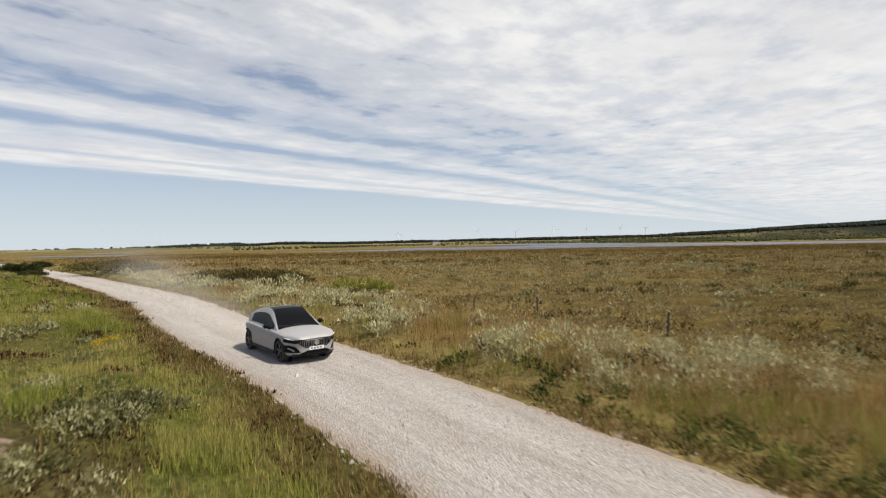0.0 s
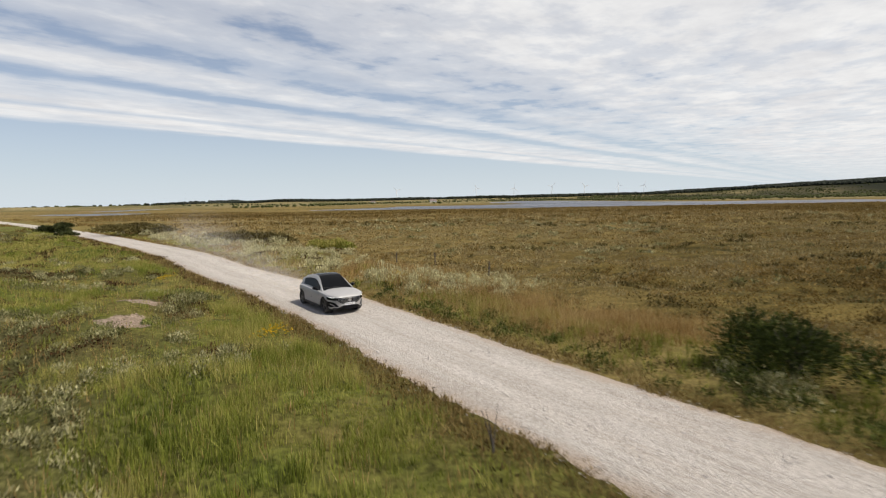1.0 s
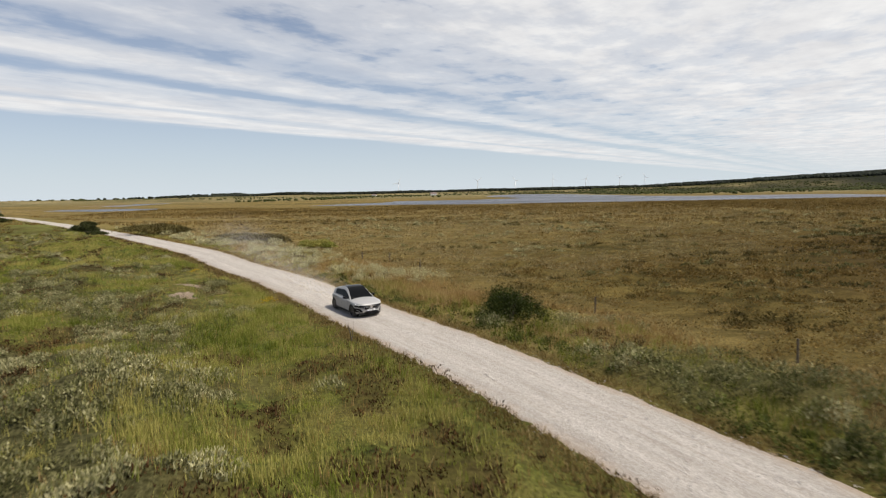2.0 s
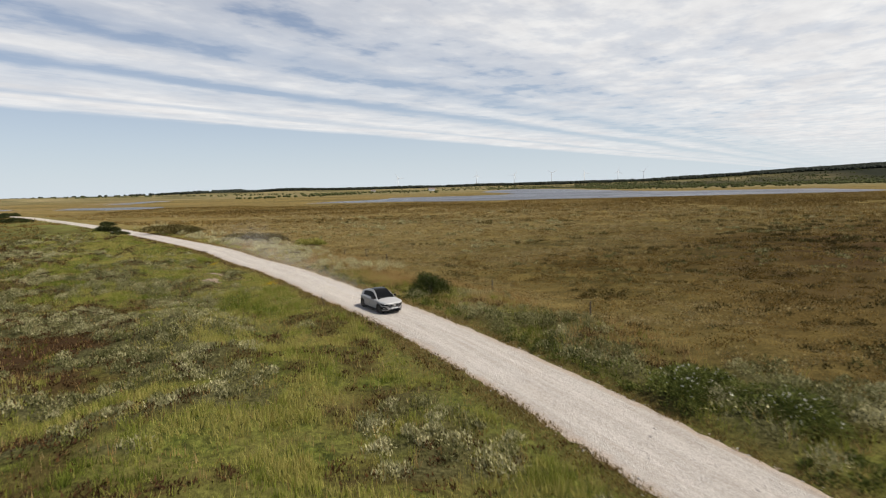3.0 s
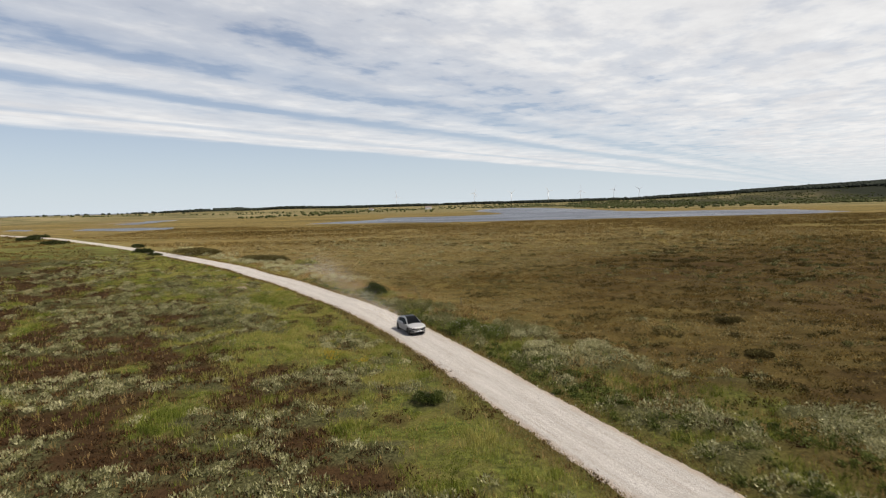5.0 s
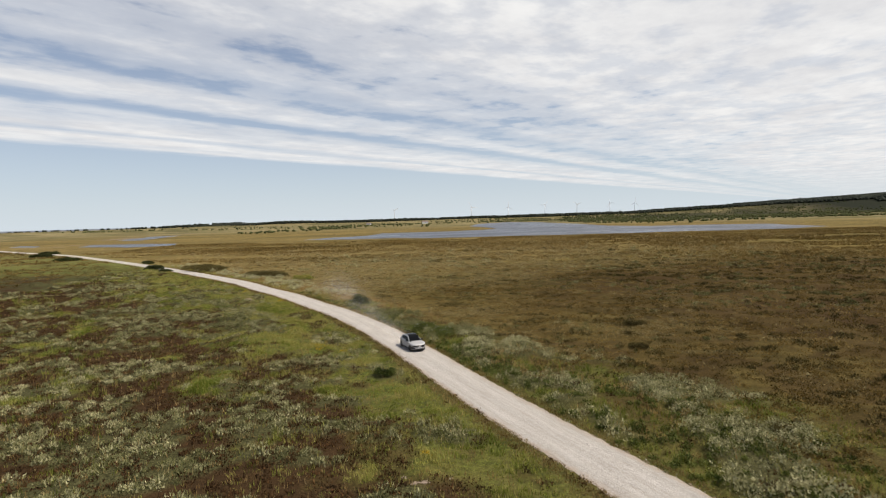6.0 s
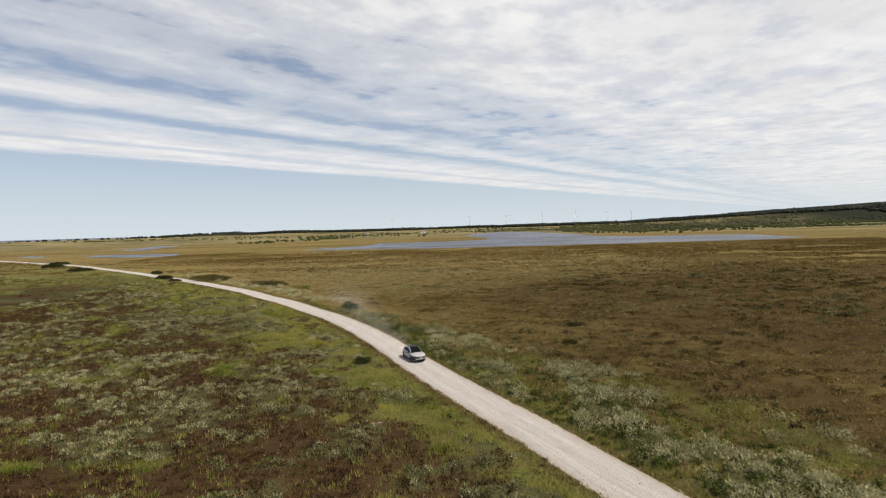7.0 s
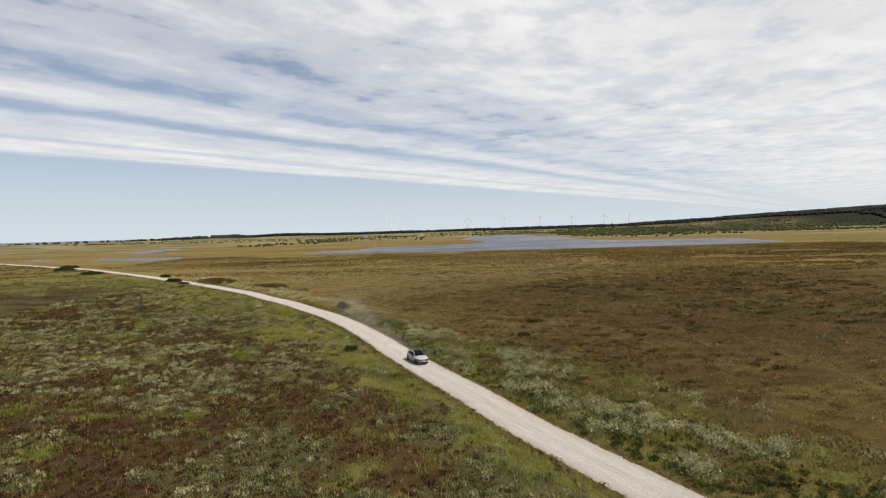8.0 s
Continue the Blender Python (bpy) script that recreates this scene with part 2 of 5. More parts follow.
# ---- plan of the land ----
def value_noise(x, y, scale, seed=0, octaves=4):
    """Smooth noise from 0 to 1, by place."""
    total, amp, norm = np.zeros_like(x, dtype=float), 1.0, 0.0
    for o in range(octaves):
        fx, fy = x / scale * 2 ** o + 37.7 * seed + 11.3 * o, y / scale * 2 ** o + 91.1 * seed - 7.9 * o
        ix, iy = np.floor(fx).astype(np.int64), np.floor(fy).astype(np.int64)
        tx, ty = fx - ix, fy - iy
        tx, ty = tx * tx * (3 - 2 * tx), ty * ty * (3 - 2 * ty)

        def cell(a, b):
            h = (a * 374761393 + b * 668265263 + seed * 69069 + o * 1013) & 0x7FFFFFFF
            h = ((h ^ (h >> 13)) * 1274126177) & 0x7FFFFFFF
            return ((h ^ (h >> 16)) & 0xFFFF) / 65535.0
        top = cell(ix, iy) * (1 - tx) + cell(ix + 1, iy) * tx
        low = cell(ix, iy + 1) * (1 - tx) + cell(ix + 1, iy + 1) * tx
        total += amp * (top * (1 - ty) + low * ty)
        norm += amp
        amp *= 0.5
    return total / norm


def step(x, a, b):
    t = np.clip((x - a) / (b - a), 0, 1)
    return t * t * (3 - 2 * t)


WAY = [Vector(p) for p in ((120, -215), (92, -164), (75, -135), (56.3, -100.4), (49.4, -87.4), (44.5, -76.3), (36.3, -59.2), (26.55, -36.8), (20.3, -23.8),
       (13.45, -11.75), (6.9, -2.1), (2.6, 4.6), (-3.9, 14), (-12, 24.2), (-23.2, 39.6), (-40.2, 58.9), (-67.5, 88.5), (-104, 126), (-147, 168),
       (-188, 207), (-232, 241), (-282, 280), (-345, 328), (-430, 388))]


def spline(points, count):
    """An even polyline along a smooth curve through the points."""
    out = []
    for i in range(len(points) - 1):
        p0, p1, p2, p3 = points[max(i - 1, 0)], points[i], points[i + 1], points[min(i + 2, len(points) - 1)]
        for k in range(12):
            t = k / 12
            out.append(0.5 * (2 * p1 + (p2 - p0) * t + (2 * p0 - 5 * p1 + 4 * p2 - p3) * t * t + (3 * p1 - p0 - 3 * p2 + p3) * t ** 3))
    out.append(points[-1])
    a = np.array(out)
    run = np.concatenate([[0], np.cumsum(np.hypot(*np.diff(a, axis=0).T))])
    even = np.linspace(0, run[-1], count)
    return np.stack([np.interp(even, run, a[:, 0]), np.interp(even, run, a[:, 1])], 1), even


LINE, RUN = spline(WAY, 170)


def offset_from_road(x, y):
    """Signed distance from the road's middle (right of it, looking ahead: plus) and the run along it."""
    best, side, run = np.full(x.shape, 1e9), np.zeros(x.shape), np.zeros(x.shape)
    for i in range(len(LINE) - 1):
        (ax, ay), (bx, by) = LINE[i], LINE[i + 1]
        dx, dy = bx - ax, by - ay
        ll = dx * dx + dy * dy
        u = np.clip(((x - ax) * dx + (y - ay) * dy) / ll, 0, 1)
        ex, ey = x - ax - u * dx, y - ay - u * dy
        e = ex * ex + ey * ey
        near = e < best
        best = np.where(near, e, best)
        side = np.where(near, np.sign(dy * ex - dx * ey), side)
        run = np.where(near, RUN[i] + u * math.sqrt(ll), run)
    return np.sqrt(best) * side, run


GRID = (-90.0, -112.0, 0.7, 420, 520)


def road_table():
    gx, gy = np.meshgrid(GRID[0] + GRID[2] * np.arange(GRID[3]), GRID[1] + GRID[2] * np.arange(GRID[4]))
    return offset_from_road(gx.ravel(), gy.ravel())[0].reshape(gx.shape)


TABLE = road_table()


def offset_near(x, y):
    """The same distance, read from a table, inside the near land."""
    fx, fy = np.clip((x - GRID[0]) / GRID[2], 0, GRID[3] - 1.01), np.clip((y - GRID[1]) / GRID[2], 0, GRID[4] - 1.01)
    ix, iy = fx.astype(int), fy.astype(int)
    tx, ty = fx - ix, fy - iy
    return (TABLE[iy, ix] * (1 - tx) + TABLE[iy, ix + 1] * tx) * (1 - ty) + (TABLE[iy + 1, ix] * (1 - tx) + TABLE[iy + 1, ix + 1] * tx) * ty


def heather_patch(x, y, d):
    """Small dark patches of heather in the grass beside the track."""
    return step(value_noise(x, y, 2.8, 101, 3), 0.55, 0.62) * step(np.abs(d), 3.6, 5.5) * (1 - step(d, 9, 14))


def willow_zone(x, y, d):
    """Where creeping willow and other grey scrub grows in low domes."""
    left = step(value_noise(x * 0.6, y * 1.1, 3.2, 91, 3) * 0.66 + value_noise(x, y, 15.0, 92, 2) * 0.34, 0.505, 0.54) * step(-d, 4.2, 6.5)
    left = left * (1 - 0.65 * step(y, -50, -15) * (1 - step(-d, 9, 16)))
    band = step(d, 3.2, 4.4) * (1 - step(d + 7 * (value_noise(x, y, 12, 94, 2) - 0.5), 8 + 6 * (1 - step(y, -60, -25)), 14 + 12 * (1 - step(y, -60, -25))))
    low = 0.06 * (1 - step(y, -62, -35))
    right = band * step(value_noise(x, y, 4.4, 93, 3), 0.43 + low, 0.52 + low) * (1 - step(y, -8, -3) * (1 - step(y, 9, 14)))
    near = 1 - step(np.hypot(x - 10, y + 20), 110, 190)
    return np.where(d < 0, left, right) * near


def land_height(x, y, d):
    left, a = d < 0, np.abs(d)
    near = 1 - step(np.hypot(x - 10, y + 20), 120, 260)
    hummock = (value_noise(x, y, 7.5, 3, 3) - 0.40) * 2.1 * step(a, 3.5, 11) * near
    flat = 0.35 + 0.65 * step(y, -55, -20)
    hummock = hummock + (value_noise(x, y, 3.4, 4, 2) - 0.5) * 1.15 * step(a, 3.2, 6) * near
    h_left = 0.10 * step(a, 2.5, 5) + hummock * flat
    h_right = -0.85 * step(a, 5, 22) + ((value_noise(x, y, 5.0, 5, 3) - 0.45) * 1.0 + (value_noise(x * 0.45, y, 3.2, 7, 2) - 0.5) * 1.1) * step(a, 3.2, 9) * (0.35 + 0.65 * near)
    h = np.where(left, h_left, h_right)
    h = h + willow_zone(x, y, d) * np.where(left, 0.16, 0.42) * (0.5 + value_noise(x, y, 2.4, 6, 2))
    ragged = 2.45 + 0.35 * (value_noise(x, y, 1.7, 8, 3) - 0.5)
    h = h - 0.10 * (1 - step(a, ragged - 0.35, ragged + 0.05))
    h = np.where(left, h - 0.7 * step(a, 90, 260), h)
    far = np.hypot(x, y)
    wide = step(far, 250, 600)
    h = h * (1 - wide) + wide * -0.85
    # dunes by the sea, woodland rise ahead, hill on the far right
    h = h + 13 * (value_noise(x, y, 130, 11, 4) - 0.3) * step(far, 700, 1000) * step(-x, 300 , 700) * (1 - step(far, 2200, 2800))
    rise = step(y + 0.25 * x, 1600, 2000)
    h = h + rise * (8 + 10 * step(x, -500, 2000) + 44 * step(x, 500, 2050) * (1 - step(y, 2200, 2900))) * (1 - step(-x, 900, 1500))
    return h - 14 * step(-x - 0.1 * y, 1500, 1900) * step(far, 1800, 2300)


def land_zones(x, y, d):
    """How much of each ground cover there is at a place. Brown far to the right also carries painted shade."""
    a, left = np.abs(d), d < 0
    n1, n2 = value_noise(x, y, 16, 21, 4), value_noise(x, y, 5.0, 22, 4)
    toward = step(-d - 0.15 * (y + 40), 8, 26)
    # right side: brown heath that deepens outward, with cloud shade and lens falloff painted in
    brown = np.where(left, step(n1 * 0.5 + n2 * 0.5 + 0.22 * toward, 0.56, 0.70) * step(toward, 0.02, 0.4), (0.04 + 0.60 * step(d, 26, 70) + 0.30 * step(n1 * 0.6 + n2 * 0.4, 0.42, 0.62) * step(d, 14, 50)) * step(d, 9, 30) * (1 - step(y - 0.9 * x, -60, 30)))
    brown = np.where(left, brown, np.maximum(brown, 0.65 * (1 - step(y, -45, -18)) * step(d, 3.5, 9) * (0.4 + 0.6 * step(n2, 0.42, 0.56))))
    brown = np.maximum(brown, np.where(left, 0.38, 0.3) * (1 - step(a + 1.2 * (n2 - 0.5), 3.1, 4.9)))
    brown = np.maximum(brown * (1 - step(y, 60, 110)), 0.55 * heather_patch(x, y, d))
    wet = 1 - step(y, -60, -25)
    green = np.where(left, 1 - step(a, 160, 320) * 0.6, (1 - step(a + 6 * (n2 - 0.5) + 5 * (n1 - 0.5), 7 + 9 * wet, 13 + 17 * wet)) * 0.85)
    gold = np.where(left, 0.0, (1 - step(a + 7 * (n1 - 0.5), 8, 24)) * step(y, -34, -4) * 0.7)
    far = np.hypot(x, y - 20)
    gold = np.maximum(gold, step(far + 60 * (n1 - 0.5), 60, 420) * (1 - step(y - 0.1 * x, 800, 1100)) * 0.75)
    gold = np.maximum(gold, (~left) * step(a, 4, 9) * step(y - 0.9 * x, -4, 60) * 0.7)
    fields = step(far, 650, 1000)
    sand = np.maximum(step(-a, -2.95 - 0.4 * n2, -2.4) * 0.8, step(value_noise(x, y, 90, 31, 5), 0.62, 0.68) * step(far, 400, 700) * 0.6)
    for cx, cy, rx, ry in ((-395, 610, 22, 70), (-425, 845, 40, 14), (-290, 410, 60, 12), (-330, 372, 40, 14)):
        sand = np.maximum(sand, 0.9 * step(1.2 - np.hypot((x - cx) / rx, (y - cy) / ry), 0.1, 0.4))
    for cx, cy, rx, ry in ((-11.5, 5.5, 2.4, 1.2), (-7.6, 2.8, 1.3, 2.2), (-9.0, 5.5, 1.6, 1.0), (29.4, -72.9, 0.6, 0.4), (31.0, -72.2, 0.5, 0.4), (32.2, -73.0, 0.55, 0.4), (30.4, -74.0, 0.45, 0.35), (33.0, -71.4, 0.4, 0.3)):
        sand = np.maximum(sand, step(1.25 - np.hypot((x - cx) / rx, (y - cy) / ry) + 0.9 * (n2 - 0.5) + 0.9 * (value_noise(x, y, 1.5, 33, 2) - 0.5), 0.1, 0.5))
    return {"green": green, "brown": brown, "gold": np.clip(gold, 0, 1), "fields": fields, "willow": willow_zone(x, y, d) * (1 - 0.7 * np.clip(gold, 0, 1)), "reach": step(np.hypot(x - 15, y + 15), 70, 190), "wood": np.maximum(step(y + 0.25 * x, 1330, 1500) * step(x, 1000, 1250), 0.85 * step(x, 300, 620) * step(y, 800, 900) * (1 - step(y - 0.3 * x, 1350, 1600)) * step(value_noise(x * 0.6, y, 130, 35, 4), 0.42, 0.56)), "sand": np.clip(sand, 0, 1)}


def graded(lo, hi, step_size, reach, growth):
    mid = list(np.arange(lo, hi, step_size))
    out, s, p = [], step_size, hi
    while p < reach:
        out.append(p)
        s *= growth
        p += s
    back, s, p = [], step_size, lo
    while p > -reach:
        s *= growth
        p -= s
        back.append(p)
    return np.array(back[::-1] + mid + out)


def mesh_from(name, verts, faces, mat, attributes=None, smooth=False):
    """A mesh from arrays of vertices and of faces with the same count of corners."""
    me = bpy.data.meshes.new(name)
    faces = np.asarray(faces, dtype=np.int32)
    k = faces.shape[1]
    me.vertices.add(len(verts))
    me.vertices.foreach_set("co", np.asarray(verts, dtype=np.float32).ravel())
    me.loops.add(faces.size)
    me.loops.foreach_set("vertex_index", faces.ravel())
    me.polygons.add(len(faces))
    me.polygons.foreach_set("loop_start", np.arange(0, faces.size, k, dtype=np.int32))
    me.polygons.foreach_set("use_smooth", np.full(len(faces), smooth))
    for key, vals in (attributes or {}).items():
        at = me.attributes.new(key, "FLOAT", "POINT")
        at.data.foreach_set("value", np.asarray(vals, dtype=np.float32).ravel())
    me.update(calc_edges=True)
    me.materials.append(mat)
    return me


def build_ground():
    xs, ys = graded(-50, 100, 0.72, 4700, 1.07), graded(-102, 66, 0.72, 4900, 1.065)
    gx, gy = np.meshgrid(xs, ys)
    x, y = gx.ravel(), gy.ravel()
    d, _ = offset_from_road(x, y)
    z = land_height(x, y, d)
    w, h = len(xs), len(ys)
    i = (np.arange(h - 1)[:, None] * w + np.arange(w - 1)[None, :]).ravel()
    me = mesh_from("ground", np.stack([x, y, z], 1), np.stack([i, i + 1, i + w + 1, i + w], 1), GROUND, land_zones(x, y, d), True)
    tagged(new("ground", me), "hummocky coastal heath with grass, heather and sandy patches", "ground", kind="structure")


def build_road():
    line, run = spline(WAY, 620)
    tan = np.gradient(line, axis=0)
    tan /= np.linalg.norm(tan, axis=1)[:, None]
    right = np.stack([tan[:, 1], -tan[:, 0]], 1)
    lanes = np.array((-1.08, -1.0, -0.9, -0.72, -0.5, -0.36, -0.2, 0, 0.2, 0.36, 0.5, 0.72, 0.9, 1.0, 1.08))
    lift = np.array((-0.13, -0.035, 0.0, 0.035, 0.02, 0.015, 0.035, 0.045, 0.035, 0.015, 0.02, 0.035, 0.0, -0.035, -0.13))
    half = 2.55 + 0.25 * (value_noise(line[:, 0], line[:, 1], 6, 41, 4) - 0.5)
    px = line[:, 0:1] + right[:, 0:1] * lanes * half[:, None]
    py = line[:, 1:2] + right[:, 1:2] * lanes * half[:, None]
    wob = 0.35 * (value_noise(px, py, 1.4, 42, 3) - 0.5) * (np.abs(lanes) > 0.85)
    px, py = px + right[:, 0:1] * wob, py + right[:, 1:2] * wob
    pz = lift + 0.03 * (value_noise(px, py, 2.2, 43, 3) - 0.5)
    w = len(lanes)
    i = (np.arange(len(line) - 1)[:, None] * w + np.arange(w - 1)[None, :]).ravel()
    faces = np.stack([i, i + 1, i + w + 1, i + w], 1)
    me = mesh_from("road", np.stack([px.ravel(), py.ravel(), pz.ravel()], 1), faces, ROAD, smooth=True)
    uv = me.uv_layers.new(name="way")
    per = np.stack([np.broadcast_to(lanes, px.shape).ravel(), np.broadcast_to(run[:, None], px.shape).ravel()], 1)
    uv.data.foreach_set("uv", per[faces.ravel()].astype(np.float32).ravel())
    tagged(new("road", me), "pale dusty gravel track with worn wheel lanes", "road", kind="structure")


def ragged_sheet(name, outline, z, label, rough_edge=6.0):
    """A flat sheet of water inside an uneven shore."""
    pts = [Vector((*p, 0)) for p in outline]
    bm = bmesh.new()
    shore = []
    for i, p in enumerate(pts):
        q = pts[(i + 1) % len(pts)]
        n = max(2, int((q - p).length / 14))
        for k in range(n):
            r = p.lerp(q, k / n)
            off = noise.noise_vector(r * 0.03) * rough_edge + noise.noise_vector(r * 0.11) * rough_edge * 0.4
            shore.append(bm.verts.new((r.x + off.x * 1.5, r.y + off.y * 3.0, z)))
    f = bm.faces.new(shore)
    if f.normal.z < 0:
        f.normal_flip()
    bmesh.ops.triangulate(bm, faces=[f])
    me = bpy.data.meshes.new(name)
    bm.to_mesh(me)
    bm.free()
    me.materials.append(WATER)
    return tagged(new(name, me), label, "water", kind="structure")


build_ground()
build_road()
ragged_sheet("water_lake", ((-95, 378), (-32, 362), (12, 350), (54, 336), (130, 335), (205, 332), (322, 331), (373, 355), (398, 484), (341, 515), (284, 524), (256, 600),
             (266, 785), (255, 1102), (203, 1250), (122, 1085), (85, 841), (106, 690), (106, 579), (48, 532), (-37, 529), (-44, 452), (-84, 406)),
             -0.72, "wide shallow blue-grey lake behind the heath", 3.0)
ragged_sheet("water_pond", ((-347, 512), (-317, 515), (-384, 759), (-432, 839), (-449, 782), (-380, 632), (-374, 582)), -0.72, "narrow blue pond among pale shores", 2.0)
ragged_sheet("water_pool", ((-283, 356), (-220, 320), (-187, 336), (-208, 375), (-256, 392), (-300, 400)), -0.72, "narrow blue pool in the heath", 2.0)
ragged_sheet("water_puddle", ((-375, 396), (-337, 375), (-350, 402), (-388, 425)), -0.72, "small blue puddle in the far heath", 1.0)
ragged_sheet("water_mere", ((601, 1480), (660, 1330), (790, 1430), (800, 1560)), -0.70, "far strip of grey water", 2.0)
ragged_sheet("sea", ((-4600, 1200), (-1500, 1900), (-1750, 4800), (-4600, 4800)), -2.0, "pale sea beyond the dunes", 5.0)


# ---- plants ----
rng = np.random.default_rng(7)


def nearness(x, y, d):
    """Rough distance from which a place is passed, in metres: near the low start of the track it is small."""
    base = np.where(y > 5, 9 + 0.85 * (y - 5), 9 + 0.33 * (5 - y))
    return np.hypot(base, np.maximum(np.abs(d) - 7, 0) * 0.9)


def scatter(count, box, keep, power=1.2, ref=9.0, road_free=True):
    """Random places in a box, thinned by keep(x, y, d) and by how far off they are passed."""
    x, y = rng.uniform(box[0], box[1], count), rng.uniform(box[2], box[3], count)
    d = offset_near(x, y)
    vd = nearness(x, y, d)
    ok = (rng.random(count) < (ref / vd) ** power) & (np.abs(d) > 2.2 if road_free else np.abs(d) < 3.6)
    x, y, d, vd = x[ok], y[ok], d[ok], vd[ok]
    ok = rng.random(len(x)) < keep(x, y, d)
    x, y, d, vd = x[ok], y[ok], d[ok], vd[ok]
    return x, y, land_height(x, y, d), d, vd


def blades(p, height, width, lean, tint):
    """One slim upright triangle for each place."""
    n = len(p)
    az, la, lz = rng.uniform(0, 6.283, n), rng.uniform(0, 6.283, n), np.abs(rng.normal(0, lean, n))
    side = np.stack([np.cos(az), np.sin(az), np.zeros(n)], 1) * (width / 2)[:, None]
    tip = p + np.stack([np.cos(la) * lz * height, np.sin(la) * lz * height, height], 1)
    foot = p - np.array((0, 0, 0.03))
    v = np.stack([foot - side, foot + side, tip], 1).reshape(-1, 3)
    return v, np.repeat(tint, 3)


def tufts(x, y, z, vd, per, spread):
    """Several blades round each place."""
    n = len(x) * per
    k = np.repeat(np.arange(len(x)), per)
    s = spread * (vd[k] / 9) ** 0.5
    return k, np.stack([x[k] + rng.normal(0, 1, n) * s, y[k] + rng.normal(0, 1, n) * s, z[k]], 1)


def clumps(centre, radius, height, leaves, size, tint, upright=0.5, fill=0.55):
    """Leafy domes: for each centre a number of leaf triangles on and in a flattened dome."""
    m = len(centre)
    ang, up = rng.uniform(0, 6.283, (m, leaves)), rng.random((m, leaves)) ** 0.8
    rr = np.sqrt(1 - up ** 2)
    shell = fill + (1 - fill) * np.sqrt(rng.random((m, leaves)))
    lobes = 1 + 0.25 * np.sin(ang * 3 + rng.uniform(0, 6.283, (m, 1))) + 0.15 * np.sin(ang * 7 + rng.uniform(0, 6.283, (m, 1)))
    out = np.stack([np.cos(ang) * rr, np.sin(ang) * rr, up], 2)
    pos = centre[:, None, :] + out * shell[..., None] * np.stack([radius[:, None] * lobes, radius[:, None] * lobes, np.broadcast_to(height[:, None], ang.shape)], 2)
    axis = out * (1 - upright) + np.array((0, 0, upright)) + rng.normal(0, 0.35, pos.shape)
    axis /= np.linalg.norm(axis, axis=2, keepdims=True)
    other = np.cross(axis, out + rng.normal(0, 0.42, pos.shape))
    other /= np.linalg.norm(other, axis=2, keepdims=True) + 1e-6
    s = size[:, None, None] * rng.uniform(0.6, 1.4, (m, leaves, 1))
    v = np.stack([pos - other * s * 0.32 - axis * s * 0.3, pos + other * s * 0.32 - axis * s * 0.3, pos + axis * s * 1.1], 2).reshape(-1, 3)
    t = np.clip(tint[:, None] + rng.normal(0, 0.17, (m, leaves)), 0, 1)
    return v, np.repeat(t.ravel(), 3)


def stuff(name, pieces, mat, label, category):
    v = np.concatenate([p[0] for p in pieces])
    t = np.concatenate([p[1] for p in pieces])
    me = mesh_from(name, v, np.arange(len(v)).reshape(-1, 3), mat, {"tint": t})
    return tagged(new(name, me), label, category, kind="stuff")


NEAR_BOX = (-75, 120, -104, 110)


def grow_grass():
    def keep(x, y, d):
        zn = land_zones(x, y, d)
        edge = step(np.abs(d) + 1.2 * (value_noise(x, y, 1.2, 61, 3) - 0.5), np.where(d < 0, 3.1, 2.7), np.where(d < 0, 4.7, 3.7))
        side = np.where(d < 0, 1.0, (1 - step(d, 8 + 9 * (1 - step(y, -60, -25)), 14 + 14 * (1 - step(y, -60, -25)))) * 0.45)
        return (1 - 0.8 * willow_zone(x, y, d)) * (1 - 0.75 * heather_patch(x, y, d)) * zn["green"] * (1 - 0.8 * zn["brown"]) * (1 - 0.95 * zn["sand"]) * edge * side * (0.12 + 0.88 * step(value_noise(x, y, 1.5, 62, 3), 0.34, 0.6))
    x, y, z, d, vd = scatter(3950000, NEAR_BOX, keep, 1.0)
    k, p = tufts(x, y, z, vd, 5, 0.05)
    x, y, d, vd = x[k], y[k], d[k], vd[k]
    tone = value_noise(x, y, 6.0, 63, 4)
    tint = np.clip(-0.30 + 0.95 * tone + 0.85 * value_noise(x, y, 1.4, 65, 3) + np.where(d > 0, 0.04 + 0.3 * step(y, -14, 2), 0.26 * (1 - step(-d, 13, 28))) + rng.normal(0, 0.16, len(x)), 0, 1)
    tall = (0.07 + 0.46 * step(value_noise(x, y, 2.6, 64, 3), 0.25, 0.75) + np.where(d > 0, 0.12, 0)) * rng.uniform(0.6, 1.25, len(x))
    width = 0.016 * (vd / 9) ** 0.74 * rng.uniform(0.7, 1.4, len(x))
    return stuff("grass", [blades(p, tall, width, 0.38, tint)], GRASS, "olive-green tufted grass on the dunes beside the track", "grass")


